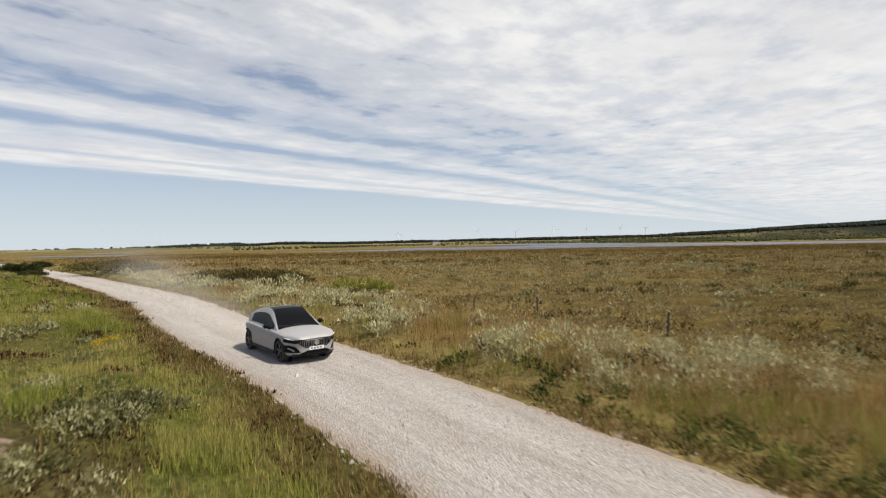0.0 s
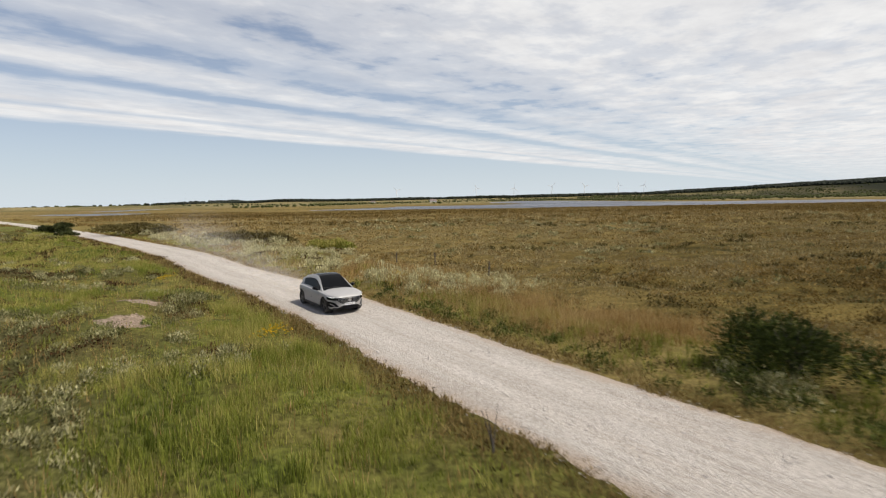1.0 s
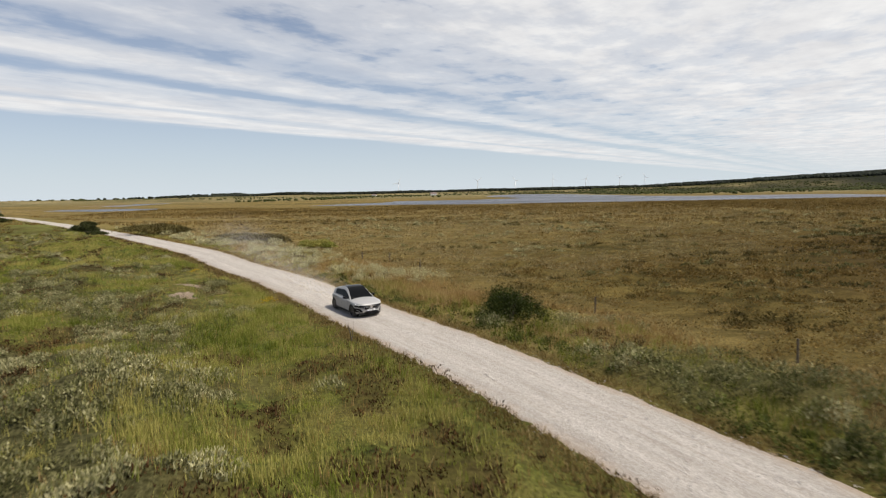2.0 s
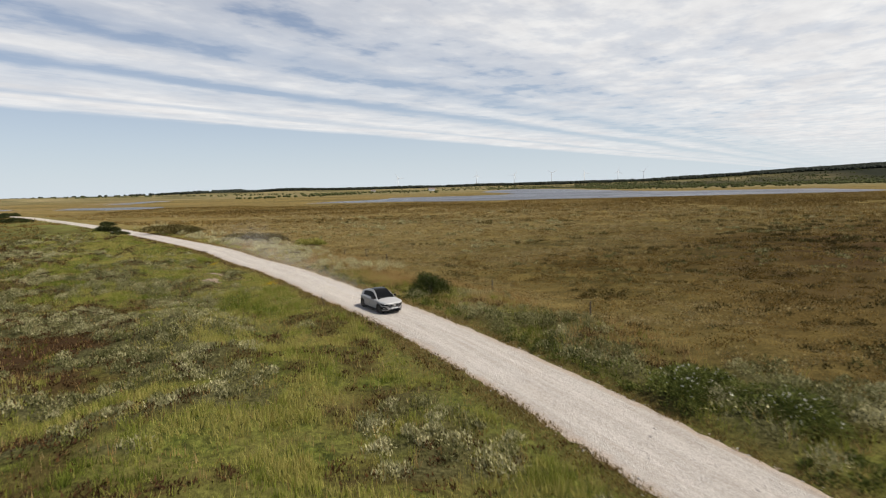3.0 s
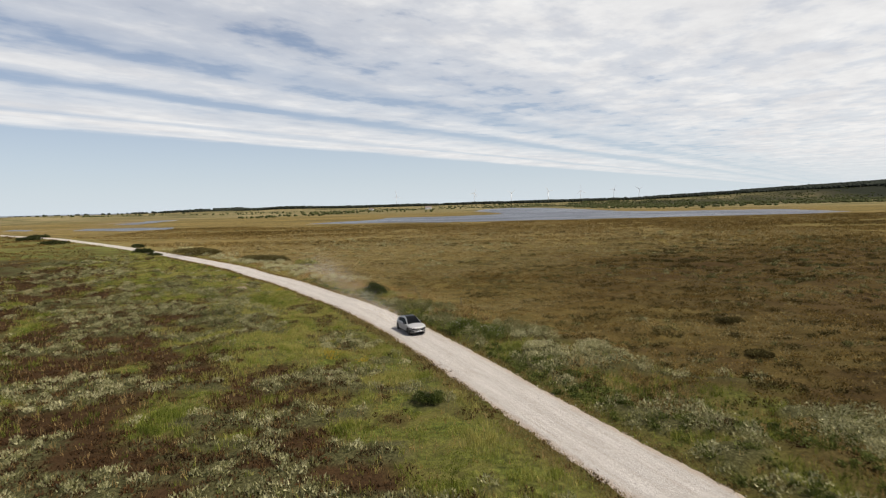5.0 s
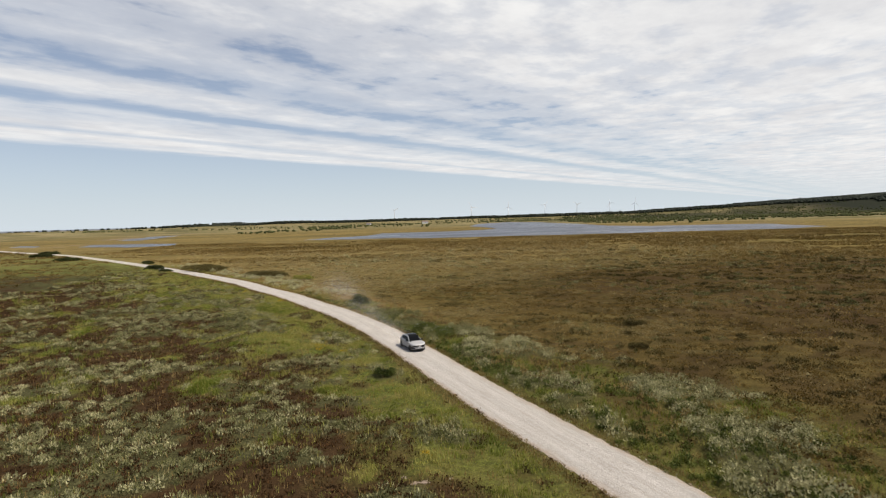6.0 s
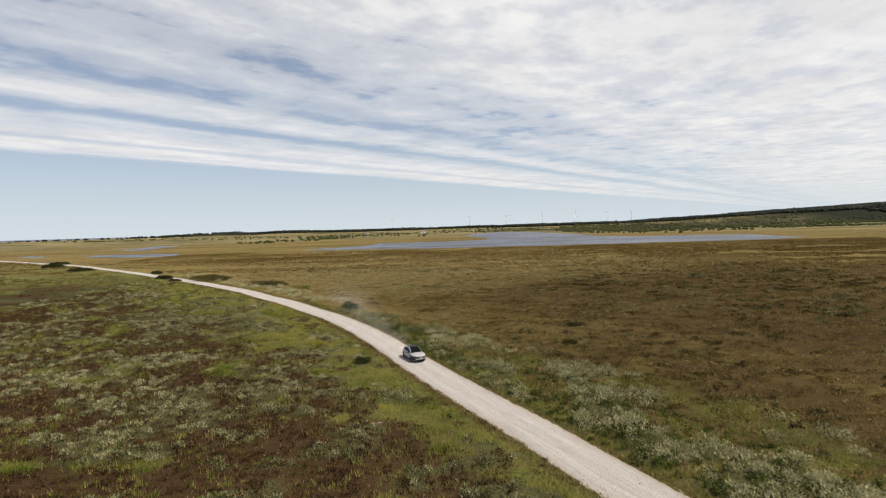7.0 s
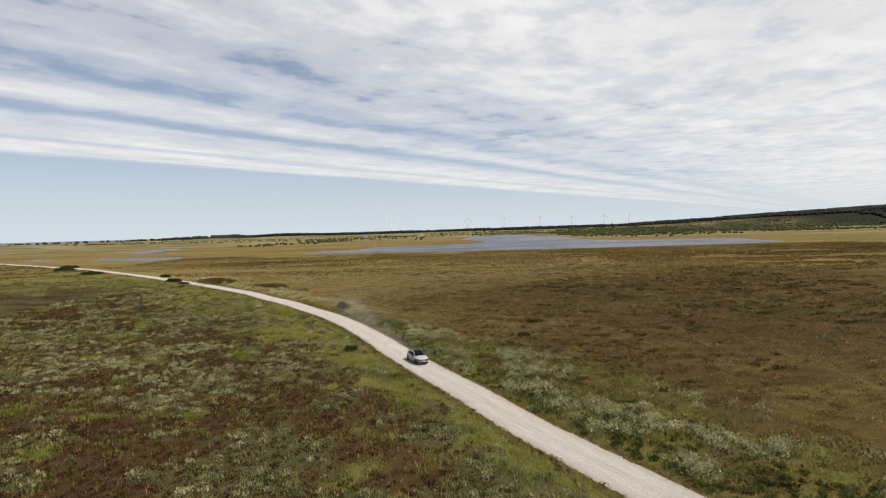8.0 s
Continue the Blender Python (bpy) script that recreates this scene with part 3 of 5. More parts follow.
def grow_dry():
    def keep(x, y, d):
        zn = land_zones(x, y, d)
        tan = np.maximum(step(value_noise(x, y, 7, 71, 3), 0.42, 0.62), step(y, -3, 2) * (1 - step(y, 10, 14))) * step(d, 3.6, 5.5) * (1 - step(d, 9, 15))
        tan = tan * (0.3 + 0.7 * step(y, -20, 0))
        sparse = 0.07 * step(np.abs(d), 3, 4) * (d < 0)
        return np.clip(np.where(d > 0, tan, sparse), 0, 1) * (1 - zn["sand"])
    x, y, z, d, vd = scatter(1900000, NEAR_BOX, keep, 0.9)
    k, p = tufts(x, y, z, vd, 4, 0.06)
    x, y, d, vd = x[k], y[k], d[k], vd[k]
    tint = np.clip(0.3 + 0.5 * value_noise(x, y, 2.5, 72, 3) + rng.normal(0, 0.2, len(x)), 0, 1)
    tall = rng.uniform(0.3, 0.75, len(x)) * np.where(d > 0, 1.0, 0.75)
    return stuff("dry_grass", [blades(p, tall, 0.015 * (vd / 9) ** 0.68, 0.28, tint)], DRY, "tall straw-coloured dry grass along the track", "grass")


def grow_verge():
    def keep(x, y, d):
        a = np.abs(d) + 1.1 * (value_noise(x, y, 1.6, 81, 4) - 0.5)
        left = step(a, 2.2, 2.6) * (1 - step(a, 2.9, 4.6)) * (0.45 + 0.55 * step(value_noise(x, y, 3.2, 83, 3), 0.4, 0.6))
        right = step(a, 2.4, 2.75) * (1 - step(a, 2.9, 3.9)) * 0.8
        return np.where(d < 0, left, right)
    x, y, z, d, vd = scatter(6500000, (-75, 110, -104, 100), keep, 0.8)
    k, p = tufts(x, y, z, vd, 3, 0.05)
    x, y, d, vd = x[k], y[k], d[k], vd[k]
    tint = np.clip(0.25 + 0.65 * value_noise(x, y, 1.8, 82, 3) + rng.normal(0, 0.2, len(x)), 0, 1)
    tall = rng.uniform(0.04, 0.2, len(x))
    return stuff("verge_weeds", [blades(p, tall, 0.024 * (vd / 9) ** 0.62, 0.6, tint)], RUSSET, "low russet weeds fringing the gravel track", "weeds")


def grow_willow():
    def keep_left(x, y, d):
        return willow_zone(x, y, d) * (d < 0) * (1 - land_zones(x, y, d)["sand"])

    def keep_right(x, y, d):
        return willow_zone(x, y, d) * (d > 0)
    out = []
    for keep, n, tall, base in ((keep_left, 84000, 0.42, 0.46), (keep_right, 76000, 0.8, 0.66)):
        x, y, z, d, vd = scatter(n, NEAR_BOX, keep, 0.75)
        m = len(x)
        radius = rng.uniform(0.3, 0.75, m) * (1 + 0.15 * (vd / 30)) * np.where(d > 0, 1.45, 1.0)
        height = tall * rng.uniform(0.55, 1.25, m) * (0.6 + 0.8 * value_noise(x, y, 6, 95, 2))
        pale = base - np.where(d < 0, 0.14 * (1 - step(y, -85, -60)), 0.0) + 0.35 * value_noise(x, y, 14, 96, 2) + np.where(d > 0, 0.42 * step(y, -6, 6) - 0.10 * (1 - step(y, -62, -44)) - 0.24 * step(y, -40, -30) * (1 - step(y, -9, -1)), 0.0) + rng.normal(0, 0.13, m)
        close = vd < 24
        for sel, leaves in ((close, 190), (~close, 90)):
            out.append(clumps(np.stack([x, y, z - 0.05], 1)[sel], radius[sel], height[sel], leaves, (0.062 * (vd / 9) ** 0.58)[sel], np.clip(pale[sel], 0, 1), 0.75, 0.35))
    return stuff("willow_scrub", out, WILLOW, "grey-green creeping willow scrub in low patches", "scrub")


def grow_heather():
    def keep(x, y, d):
        zn = land_zones(x, y, d)
        patch = heather_patch(x, y, d)
        return np.clip(np.where(d < 0, zn["brown"] + patch, patch), 0, 1) * (1 - zn["sand"])
    x, y, z, d, vd = scatter(95000, (-75, 75, -104, 75), keep, 0.55)
    m = len(x)
    c = np.stack([x, y, z - 0.04], 1)
    tint = np.clip(0.25 + 0.5 * value_noise(x, y, 3, 102, 3) + rng.normal(0, 0.08, m), 0, 1)
    return stuff("heather", [clumps(c, rng.uniform(0.3, 0.75, m), rng.uniform(0.10, 0.26, m), 26, 0.075 * (vd / 12) ** 0.5, tint, 0.6, 0.4)], HEATHER,
                 "dark brown heather mats among the grass", "heather")


def grow_heath():
    def keep(x, y, d):
        w = value_noise(x * 0.45, y, 5.0, 111, 4)
        return step(d, 7, 15) * (0.6 + 0.4 * step(w, 0.42, 0.62)) * (1 - 0.7 * willow_zone(x, y, d)) * (1 - step(np.hypot(x - 20, y), 70, 245) * 0.93)
    x, y, z, d, vd = scatter(112000, (-60, 195, -104, 240), keep, 0.42, 14)
    m = len(x)
    radius = rng.uniform(0.35, 1.05, m) * (1 + vd / 110)
    height = rng.uniform(0.14, 0.46, m) * (0.5 + 1.1 * value_noise(x * 0.5, y, 8, 112, 3))
    big = rng.random(m) < 0.10
    radius, height = np.where(big, radius * 1.8, radius), np.where(big, height * 1.6, height)
    tint = np.clip(-0.04 + 0.75 * value_noise(x * 0.5, y, 9, 113, 3) + 0.85 * value_noise(x * 0.45, y, 2.6, 116, 3) + rng.normal(0, 0.12, m), 0, 1)
    # tussocks darken with brown, so the right's painted shade reaches them too
    tint = np.clip(tint - 0.36 * land_zones(x, y, d)["brown"] + 0.30 * step(y - 0.6 * x, -15, 40), 0, 1)
    tint = np.where(rng.random(m) < 0.06, 0.97, np.where(big & (rng.random(m) < 0.5), 0.12 + 0.3 * step(y - 0.6 * x, -15, 40), tint))
    close = vd < 45
    c = np.stack([x, y, z - 0.06], 1)
    parts = [clumps(c[s], radius[s], height[s], k, (0.085 * (vd / 14) ** 0.5)[s], tint[s], 0.55, 0.4) for s, k in ((close, 56), (~close, 26))]
    # larger clumps on the plain further off
    u, v = rng.uniform(-190, 420, 46000), rng.uniform(70, 345, 46000)
    e, _ = offset_from_road(u, v)
    ok = (e > 10) & (rng.random(len(u)) < step(np.hypot(u - 20, v), 90, 200)) & (value_noise(u * 0.35, v, 14, 114, 3) > 0.38) & ~((v > 318) & (u > -110))
    u, v, e = u[ok], v[ok], e[ok]
    k = len(u)
    shade = np.clip(0.15 + 0.90 * value_noise(u * 0.4, v, 25, 115, 4) + rng.normal(0, 0.15, k), 0, 1)
    parts.append(clumps(np.stack([u, v, land_height(u, v, e) - 0.1], 1), rng.uniform(0.8, 2.0, k), rng.uniform(0.25, 0.6, k), 13, rng.uniform(0.35, 0.6, k), shade, 0.5, 0.4))
    return stuff("heath_tussocks", parts, HEATH_TUFT, "olive-brown heath tussocks across the plain", "heath")


def grow_heath_shrubs():
    """Low dark and grey-green shrubs that lie in short drifts on the open heath."""
    out = []
    for count, dark in ((2600, True), (2400, False)):
        x, y = rng.uniform(-40, 170, count), rng.uniform(-100, 170, count)
        d = offset_near(x, y)
        w = value_noise(x * 0.5, y, 16, 161 if dark else 162, 3)
        ok = (d > 11) & (rng.random(count) < step(w, 0.36, 0.62)) & (rng.random(count) < 1 - 0.6 * step(np.hypot(x - 25, y), 60, 190)) & (rng.random(count) < 1 - 0.7 * step(y - 0.6 * x, -10, 30))
        x, y = x[ok], y[ok]
        links = rng.integers(1, 6, len(x))
        k = np.repeat(np.arange(len(x)), links)
        m = len(k)
        u, v = x[k] + rng.normal(0, 1.25, m), y[k] + rng.normal(0, 0.32, m)
        e = offset_near(u, v)
        vd = nearness(u, v, e)
        radius = rng.uniform(0.35, 0.95, m)
        height = rng.uniform(0.22, 0.55, m)
        tint = np.clip((0.42 if dark else 0.36) + 0.35 * step(v - 0.6 * u, -10, 30) + 0.3 * (value_noise(u, v, 9, 163, 2) - 0.5) + rng.normal(0, 0.12, m), 0, 1)
        c = np.stack([u, v, land_height(u, v, e) - 0.05], 1)
        out.append((clumps(c, radius, height, 30, 0.12 * (vd / 14) ** 0.5, tint, 0.5, 0.5), dark))
    stuff("heath_shrubs", [p for p, dark in out if dark], SHRUB, "low dark green shrubs in drifts on the heath", "shrubs")
    stuff("grey_shrubs", [p for p, dark in out if not dark], WILLOW, "low grey-green shrubs in drifts on the heath", "shrubs")


def grow_herbs():
    def keep(x, y, d):
        return step(d + 0.8 * (value_noise(x, y, 2, 131, 2) - 0.5), 2.8, 3.3) * (1 - step(d, 4.4 + 6 * (1 - step(y, -62, -35)), 6.2 + 12 * (1 - step(y, -62, -35)))) * (1 - step(y, 10, 18)) * (0.35 + 0.65 * step(value_noise(x, y, 3.5, 132, 3), 0.42, 0.58))
    x, y, z, d, vd = scatter(42000, (-20, 75, -104, 18), keep, 0.7)
    m = len(x)
    tint = np.clip(0.52 + 0.18 * (1 - step(y, -40, -10)) + 0.5 * (value_noise(x, y, 5, 133, 2) - 0.4) + rng.normal(0, 0.12, m), 0, 1)
    return stuff("verge_herbs", [clumps(np.stack([x, y, z - 0.04], 1), rng.uniform(0.25, 0.6, m), rng.uniform(0.2, 0.48, m), 70, 0.06 * (vd / 9) ** 0.58, tint, 0.45, 0.4)], LEAF,
                 "dark green leafy herbs along the track's edge", "herbs")


def grow_far_left():
    count = 26000
    x, y = rng.uniform(-330, -20, count), rng.uniform(40, 360, count)
    d, _ = offset_from_road(x, y)
    vd = np.hypot(x, y)
    ok = (d < -4) & (d > -190) & (rng.random(count) < (60 / vd) ** 0.8) & (value_noise(x, y, 14, 121, 3) > 0.4)
    x, y, d, vd = x[ok], y[ok], d[ok], vd[ok]
    m = len(x)
    c = np.stack([x, y, land_height(x, y, d) - 0.08], 1)
    tint = np.clip(-0.1 + 0.9 * value_noise(x, y, 20, 122, 4) + rng.normal(0, 0.12, m), 0, 1)
    return stuff("far_dune_scrub", [clumps(c, rng.uniform(0.6, 1.6, m) * (0.6 + vd / 250), rng.uniform(0.25, 0.7, m), 18, 0.16 * (vd / 60) ** 0.7, tint, 0.5, 0.4)], HEATH_TUFT,
                 "mixed low scrub on the dunes beyond the bend", "scrub")


def grow_stones():
    def keep(x, y, d):
        a = np.abs(d)
        return np.clip((1 - step(a, 2.3, 2.9)) * (0.25 + 0.75 * step(np.abs(a - 1.75), 0.0, 0.7)) + 0.5 * step(a, 2.2, 2.4) * (1 - step(a, 2.6, 3.1)), 0, 1)
    x, y, z, d, vd = scatter(520000, (-30, 62, -104, 45), keep, 1.2, road_free=False)
    m = len(x)
    s = 0.021 * (vd / 9) ** 0.35 * rng.lognormal(0, 0.4, m)
    base = np.array(((1, 0, 0), (-0.5, 0.87, 0), (-0.5, -0.87, 0), (0, 0, 1)))
    v = base[None] * rng.uniform(0.6, 1.3, (m, 4, 1)) * s[:, None, None]
    a = rng.uniform(0, 6.283, m)
    vx, vy = v[..., 0] * np.cos(a)[:, None] - v[..., 1] * np.sin(a)[:, None], v[..., 0] * np.sin(a)[:, None] + v[..., 1] * np.cos(a)[:, None]
    top = np.where(np.abs(d) < 2.3, 0.03, np.maximum(z, -0.02))
    v = np.stack([vx + x[:, None], vy + y[:, None], v[..., 2] * 0.8 + top[:, None] - 0.002], 2).reshape(-1, 3)
    f = (np.arange(m)[:, None, None] * 4 + np.array(((0, 1, 3), (1, 2, 3), (2, 0, 3)))[None]).reshape(-1, 3)
    me = mesh_from("loose_stones", v, f, STONE)
    return tagged(new("loose_stones", me), "loose pale pebbles on the gravel track", "gravel", kind="stuff")


def spots(name, places, per, spread, mat, label, category, tall=0.45):
    p = np.concatenate([np.stack([rng.normal(px, s * spread, int(per * s)), rng.normal(py, s * spread, int(per * s))], 1) for px, py, s in places])
    d, _ = offset_from_road(p[:, 0], p[:, 1])
    z = land_height(p[:, 0], p[:, 1], d) + rng.uniform(tall * 0.5, tall, len(p))
    m = len(p)
    return stuff(name, [clumps(np.column_stack([p, z]), np.full(m, 0.05), np.full(m, 0.03), 7, np.full(m, 0.045), np.full(m, 0.6), 0.2)], mat, label, category)


def child(name, me, parent, label=""):
    ob = new(name, me)
    ob.parent = parent
    return tagged(ob, label)


def stem_mesh(name, count, spread, height, thick, mat, seed):
    """Bent tapered stems that rise from one root."""
    r = random.Random(seed)
    bm = bmesh.new()
    for _ in range(count):
        az, lean = r.uniform(0, 6.283), r.uniform(0.1, 1.0) * spread
        rings = []
        for k in range(5):
            t = k / 4
            c = Vector((math.cos(az) * lean * t ** 1.4, math.sin(az) * lean * t ** 1.4, height * t * r.uniform(0.94, 1.06)))
            w = thick * (1 - 0.8 * t)
            rings.append([bm.verts.new(c + Vector((math.cos(a) * w, math.sin(a) * w, 0))) for a in (0.3, 1.87, 3.44, 5.01)])
        for a, b in zip(rings, rings[1:]):
            for i in range(4):
                bm.faces.new((a[i], a[(i + 1) % 4], b[(i + 1) % 4], b[i]))
        bm.faces.new(rings[-1])
    me = bpy.data.meshes.new(name)
    bm.to_mesh(me)
    bm.free()
    me.materials.append(mat)
    return me


def bush(name, place, size, label, mat=LEAF, leaves=5200, leaf=0.085, tint=0.42, turn=0.0, glints=0, group=""):
    """A leafy bush of many lobes on its stems. size: half length, half width, height."""
    a, b, h = size
    d, _ = offset_from_road(np.array([place[0]]), np.array([place[1]]))
    z = float(land_height(np.array([place[0]]), np.array([place[1]]), d)[0])
    root = new(name)
    root.matrix_world = pose(place[0], place[1], z - 0.03, 0, 0, turn)
    tagged(root, label, "bush", group)
    child("stem", stem_mesh("stem", 9, min(a, b) * 0.6, h * 0.75, 0.03 + 0.012 * h, BARK, int(a * 100)), root)
    lobes = 15
    ang, rad = rng.uniform(0, 6.283, lobes), np.sqrt(rng.random(lobes)) * 0.72
    c = np.stack([np.cos(ang) * rad * a, np.sin(ang) * rad * b, 0.05 + 0.3 * h * (1 - rad) * rng.uniform(0.6, 1.2, lobes)], 1)
    r = rng.uniform(0.3, 0.52, lobes) * (a + b) / 2
    v, t = clumps(c, r, h * rng.uniform(0.42, 0.72, lobes), leaves // lobes, np.full(lobes, leaf), np.clip(tint + rng.normal(0, 0.12, lobes), 0, 1), 0.25, 0.55)
    child("crown", mesh_from("crown", v, np.arange(len(v)).reshape(-1, 3), mat, {"tint": t}), root)
    if glints:
        # pale flecks on the upper crown, drawn as sun glints on leaves
        pick = rng.integers(0, len(v), glints)
        pc = v[pick] + rng.normal(0, 0.03, (glints, 3)) + np.array((0, 0, 0.03))
        keep = pc[:, 2] > 0.35 * h
        pv, pt = clumps(pc[keep], np.full(keep.sum(), 0.03), np.full(keep.sum(), 0.02), 6, np.full(keep.sum(), 0.075), np.full(keep.sum(), 0.5), 0.2)
        child("leaf_glint", mesh_from("leaf_glint", pv, np.arange(len(pv)).reshape(-1, 3), GLINT, {"tint": pt}), root, "small pale flecks standing in for glints on the leaves")
    return root


def fence_post(place, height, lean):
    bm = bmesh.new()
    bmesh.ops.create_cone(bm, cap_ends=True, segments=9, radius1=0.06, radius2=0.05, depth=height)
    bmesh.ops.subdivide_edges(bm, edges=[e for e in bm.edges if abs(e.verts[0].co.z - e.verts[1].co.z) > 0.1], cuts=3)
    for v in bm.verts:
        v.co += noise.noise_vector(v.co * 7 + Vector(place).to_3d()) * 0.012
        v.co.z += height / 2
    me = bpy.data.meshes.new("fence_post")
    bm.to_mesh(me)
    bm.free()
    me.materials.append(BARK)
    d, _ = offset_from_road(np.array([place[0]]), np.array([place[1]]))
    z = float(land_height(np.array([place[0]]), np.array([place[1]]), d)[0])
    ob = new("fence_post", me)
    ob.matrix_world = pose(place[0], place[1], z - 0.08, lean, lean * 0.6, 0)
    tagged(ob, "weathered grey wooden fence post standing in the heath", "post", "fence posts by the track")


grow_grass()
grow_dry()
grow_verge()
grow_willow()
grow_heather()
grow_heath()
grow_heath_shrubs()
grow_far_left()
grow_herbs()
spots("yellow_flowers", ((16.5, -40.6, 1.0), (-14.6, 19.4, 0.6), (-1.1, 1.7, 0.7), (1.6, 16.6, 0.6), (3.2, 14.8, 0.4), (19.5, -41.5, 0.5), (30.5, -70.5, 0.3)), 90, 0.55, YELLOW,
      "small yellow flower heads in the grass", "flowers")

bush("bush", (16.2, -4.6), (2.8, 1.9, 2.4), "dense dark green rounded bush beside the gravel track", leaves=9600, turn=-35, tint=0.4)
bush("rose_bush", (28.9, -30.4), (2.6, 1.7, 1.6), "low dark green rose bush dotted with pale leaf glints", leaves=9500, tint=0.82, turn=-40, glints=120)
bush("rose_bush", (31.9, -33.0), (2.7, 1.7, 1.4), "low dark green rose bush dotted with pale leaf glints", leaves=9500, tint=0.8, turn=-40, glints=110)
bush("bush", (25.7, -51.0), (1.2, 1.1, 0.95), "small dark bush in the green grass", leaves=3200, tint=0.5)
bush("bush", (-8.2, 9.4), (1.9, 0.9, 0.75), "low grey-green shrub mound in the grass", WILLOW, 5200, 0.07, 0.32, 10)
bush("bush", (-7.6, 8.0), (1.2, 0.7, 0.5), "low grey-green shrub mound in the grass", WILLOW, 3200, 0.07, 0.4, 30)
bush("bush", (-51, 79), (11, 3.0, 2.0), "long low dark scrub mound near the bend", SHRUB, 12000, 0.26, 0.8, -30)
bush("bush", (-21, 54), (11, 3.0, 1.9), "long low dark scrub mound near the bend", SHRUB, 12000, 0.26, 0.7, -28)
bush("bush", (-8.0, 47), (3.0, 2.0, 1.4), "pale yellow-green tussock beside the dark scrub", GRASS, 3600, 0.25, 0.95, 0)
bush("bush", (-73.5, 89.5), (3.2, 2.2, 2.1), "round dark bush at the edge of the track", SCRUB, 3600, 0.28, 0.25, 20)
bush("bush", (-66, 82), (3.4, 1.3, 0.8), "flat dark shrub at the edge of the track", SCRUB, 2400, 0.28, 0.3, -40)
bush("bush", (-150, 153), (6.0, 3.0, 2.1), "dark bush on the low dune by the track", SCRUB, 3600, 0.4, 0.3, 20)
bush("bush", (-196, 197), (6.0, 3.0, 1.9), "dark bush on the low dune by the track", SCRUB, 3200, 0.45, 0.3, 20)
bush("bush", (-214, 228), (7.0, 3.0, 2.3), "dark bush on the low dune by the track", SCRUB, 3200, 0.45, 0.3, 20)
bush("bush", (-93, 120), (3.0, 1.6, 1.5), "small dark bush beyond the track", SCRUB, 2200, 0.35, 0.3)
bush("bush", (57, -39), (1.6, 1.0, 0.7), "flat dark shrub on the open heath", SHRUB, 2400, 0.12, 0.45)
bush("bush", (61, -25), (2.4, 1.2, 0.8), "flat dark shrub on the open heath", SHRUB, 2400, 0.14, 0.45)
bush("bush", (53, -45), (1.2, 0.8, 0.6), "flat dark shrub on the open heath", SHRUB, 1800, 0.12, 0.45)
for place, hgt, lean in (((1.7, 30.2), 1.1, 2), ((5.4, 28.3), 1.25, -3), ((9.5, 19.9), 1.2, 3), ((22.4, -1.2), 1.25, 1), ((29.6, -11.3), 1.3, -2)):
    fence_post(place, hgt, lean)

dead = new("dead_stalk", stem_mesh("dead_stalk", 4, 0.28, 1.0, 0.022, BARK, 5))
dead.matrix_world = pose(6.9, -8.6, 0.1)
tagged(dead, "bleached dead plant stalk among the weeds", "plant")


# ---- the distance ----
def crown_cloud(x, y, z, radius, height, tint, sides=5):
    """Far trees: uneven rounded crowns that grow into each other."""
    m = len(x)
    tiers = ((0.0, 0.75), (0.30, 1.0), (0.66, 0.86), (0.90, 0.48))
    rings = []
    for lift, wide in tiers:
        a = np.linspace(0, 6.283, sides, endpoint=False)[None] + rng.uniform(0, 1, (m, 1))
        r = radius[:, None] * wide * rng.uniform(0.65, 1.3, (m, sides))
        rings.append(np.stack([x[:, None] + np.cos(a) * r, y[:, None] + np.sin(a) * r, z[:, None] + height[:, None] * (lift + rng.uniform(-0.06, 0.06, (m, sides)))], 2))
    top = np.stack([x, y, z + height], 1)[:, None]
    v = np.concatenate(rings + [top], 1)
    k = v.shape[1]
    f = []
    for t in range(len(tiers) - 1):
        for i in range(sides):
            j = (i + 1) % sides
            p, q, r_, s = t * sides + i, t * sides + j, (t + 1) * sides + j, (t + 1) * sides + i
            f += [(p, q, r_), (p, r_, s)]
    f += [((len(tiers) - 1) * sides + i, (len(tiers) - 1) * sides + (i + 1) % sides, k - 1) for i in range(sides)]
    faces = (np.arange(m)[:, None, None] * k + np.array(f)[None]).reshape(-1, 3)
    t = np.clip(tint[:, None] + rng.normal(0, 0.15, (m, k)), 0, 1)
    return v.reshape(-1, 3), faces, t.ravel()


def ground_at(x, y):
    d, _ = offset_from_road(x, y)
    return land_height(x, y, d)


def far_woods(name, count, place, height, mat, label, category):
    x, y = place(count)
    z = ground_at(x, y) - 0.3
    h = height[0] + (height[1] - height[0]) * value_noise(x, y, 120, 141, 3) + rng.normal(0, 0.06, len(x)) * height[1]
    h = np.maximum(h, height[0] * 0.5)
    v, f, t = crown_cloud(x, y, z, h * rng.uniform(0.45, 0.95, len(x)), h, np.clip(0.2 + 0.6 * value_noise(x, y, 60, 142, 3), 0, 1))
    return tagged(new(name, mesh_from(name, v, f, mat, {"tint": t})), label, category, kind="stuff")


def wood_belt(count):
    x = rng.uniform(-1900, 2300, count)
    y = 1900 - 0.22 * x + 110 * (value_noise(x, x * 0, 300, 151, 3) - 0.5) * 2 + rng.exponential(45, count)
    ok = rng.random(count) < 0.04 + 0.96 * step(x, -1250, -650)
    return x[ok], y[ok]


def hill_wood(count):
    x = rng.uniform(1150, 2600, count)
    y = 1330 + rng.random(count) * 620 - 0.22 * (x - 1000)
    ok = value_noise(x, y, 220, 152, 3) + 0.5 * step(x, 1250, 1600) > 0.58
    return x[ok], y[ok]


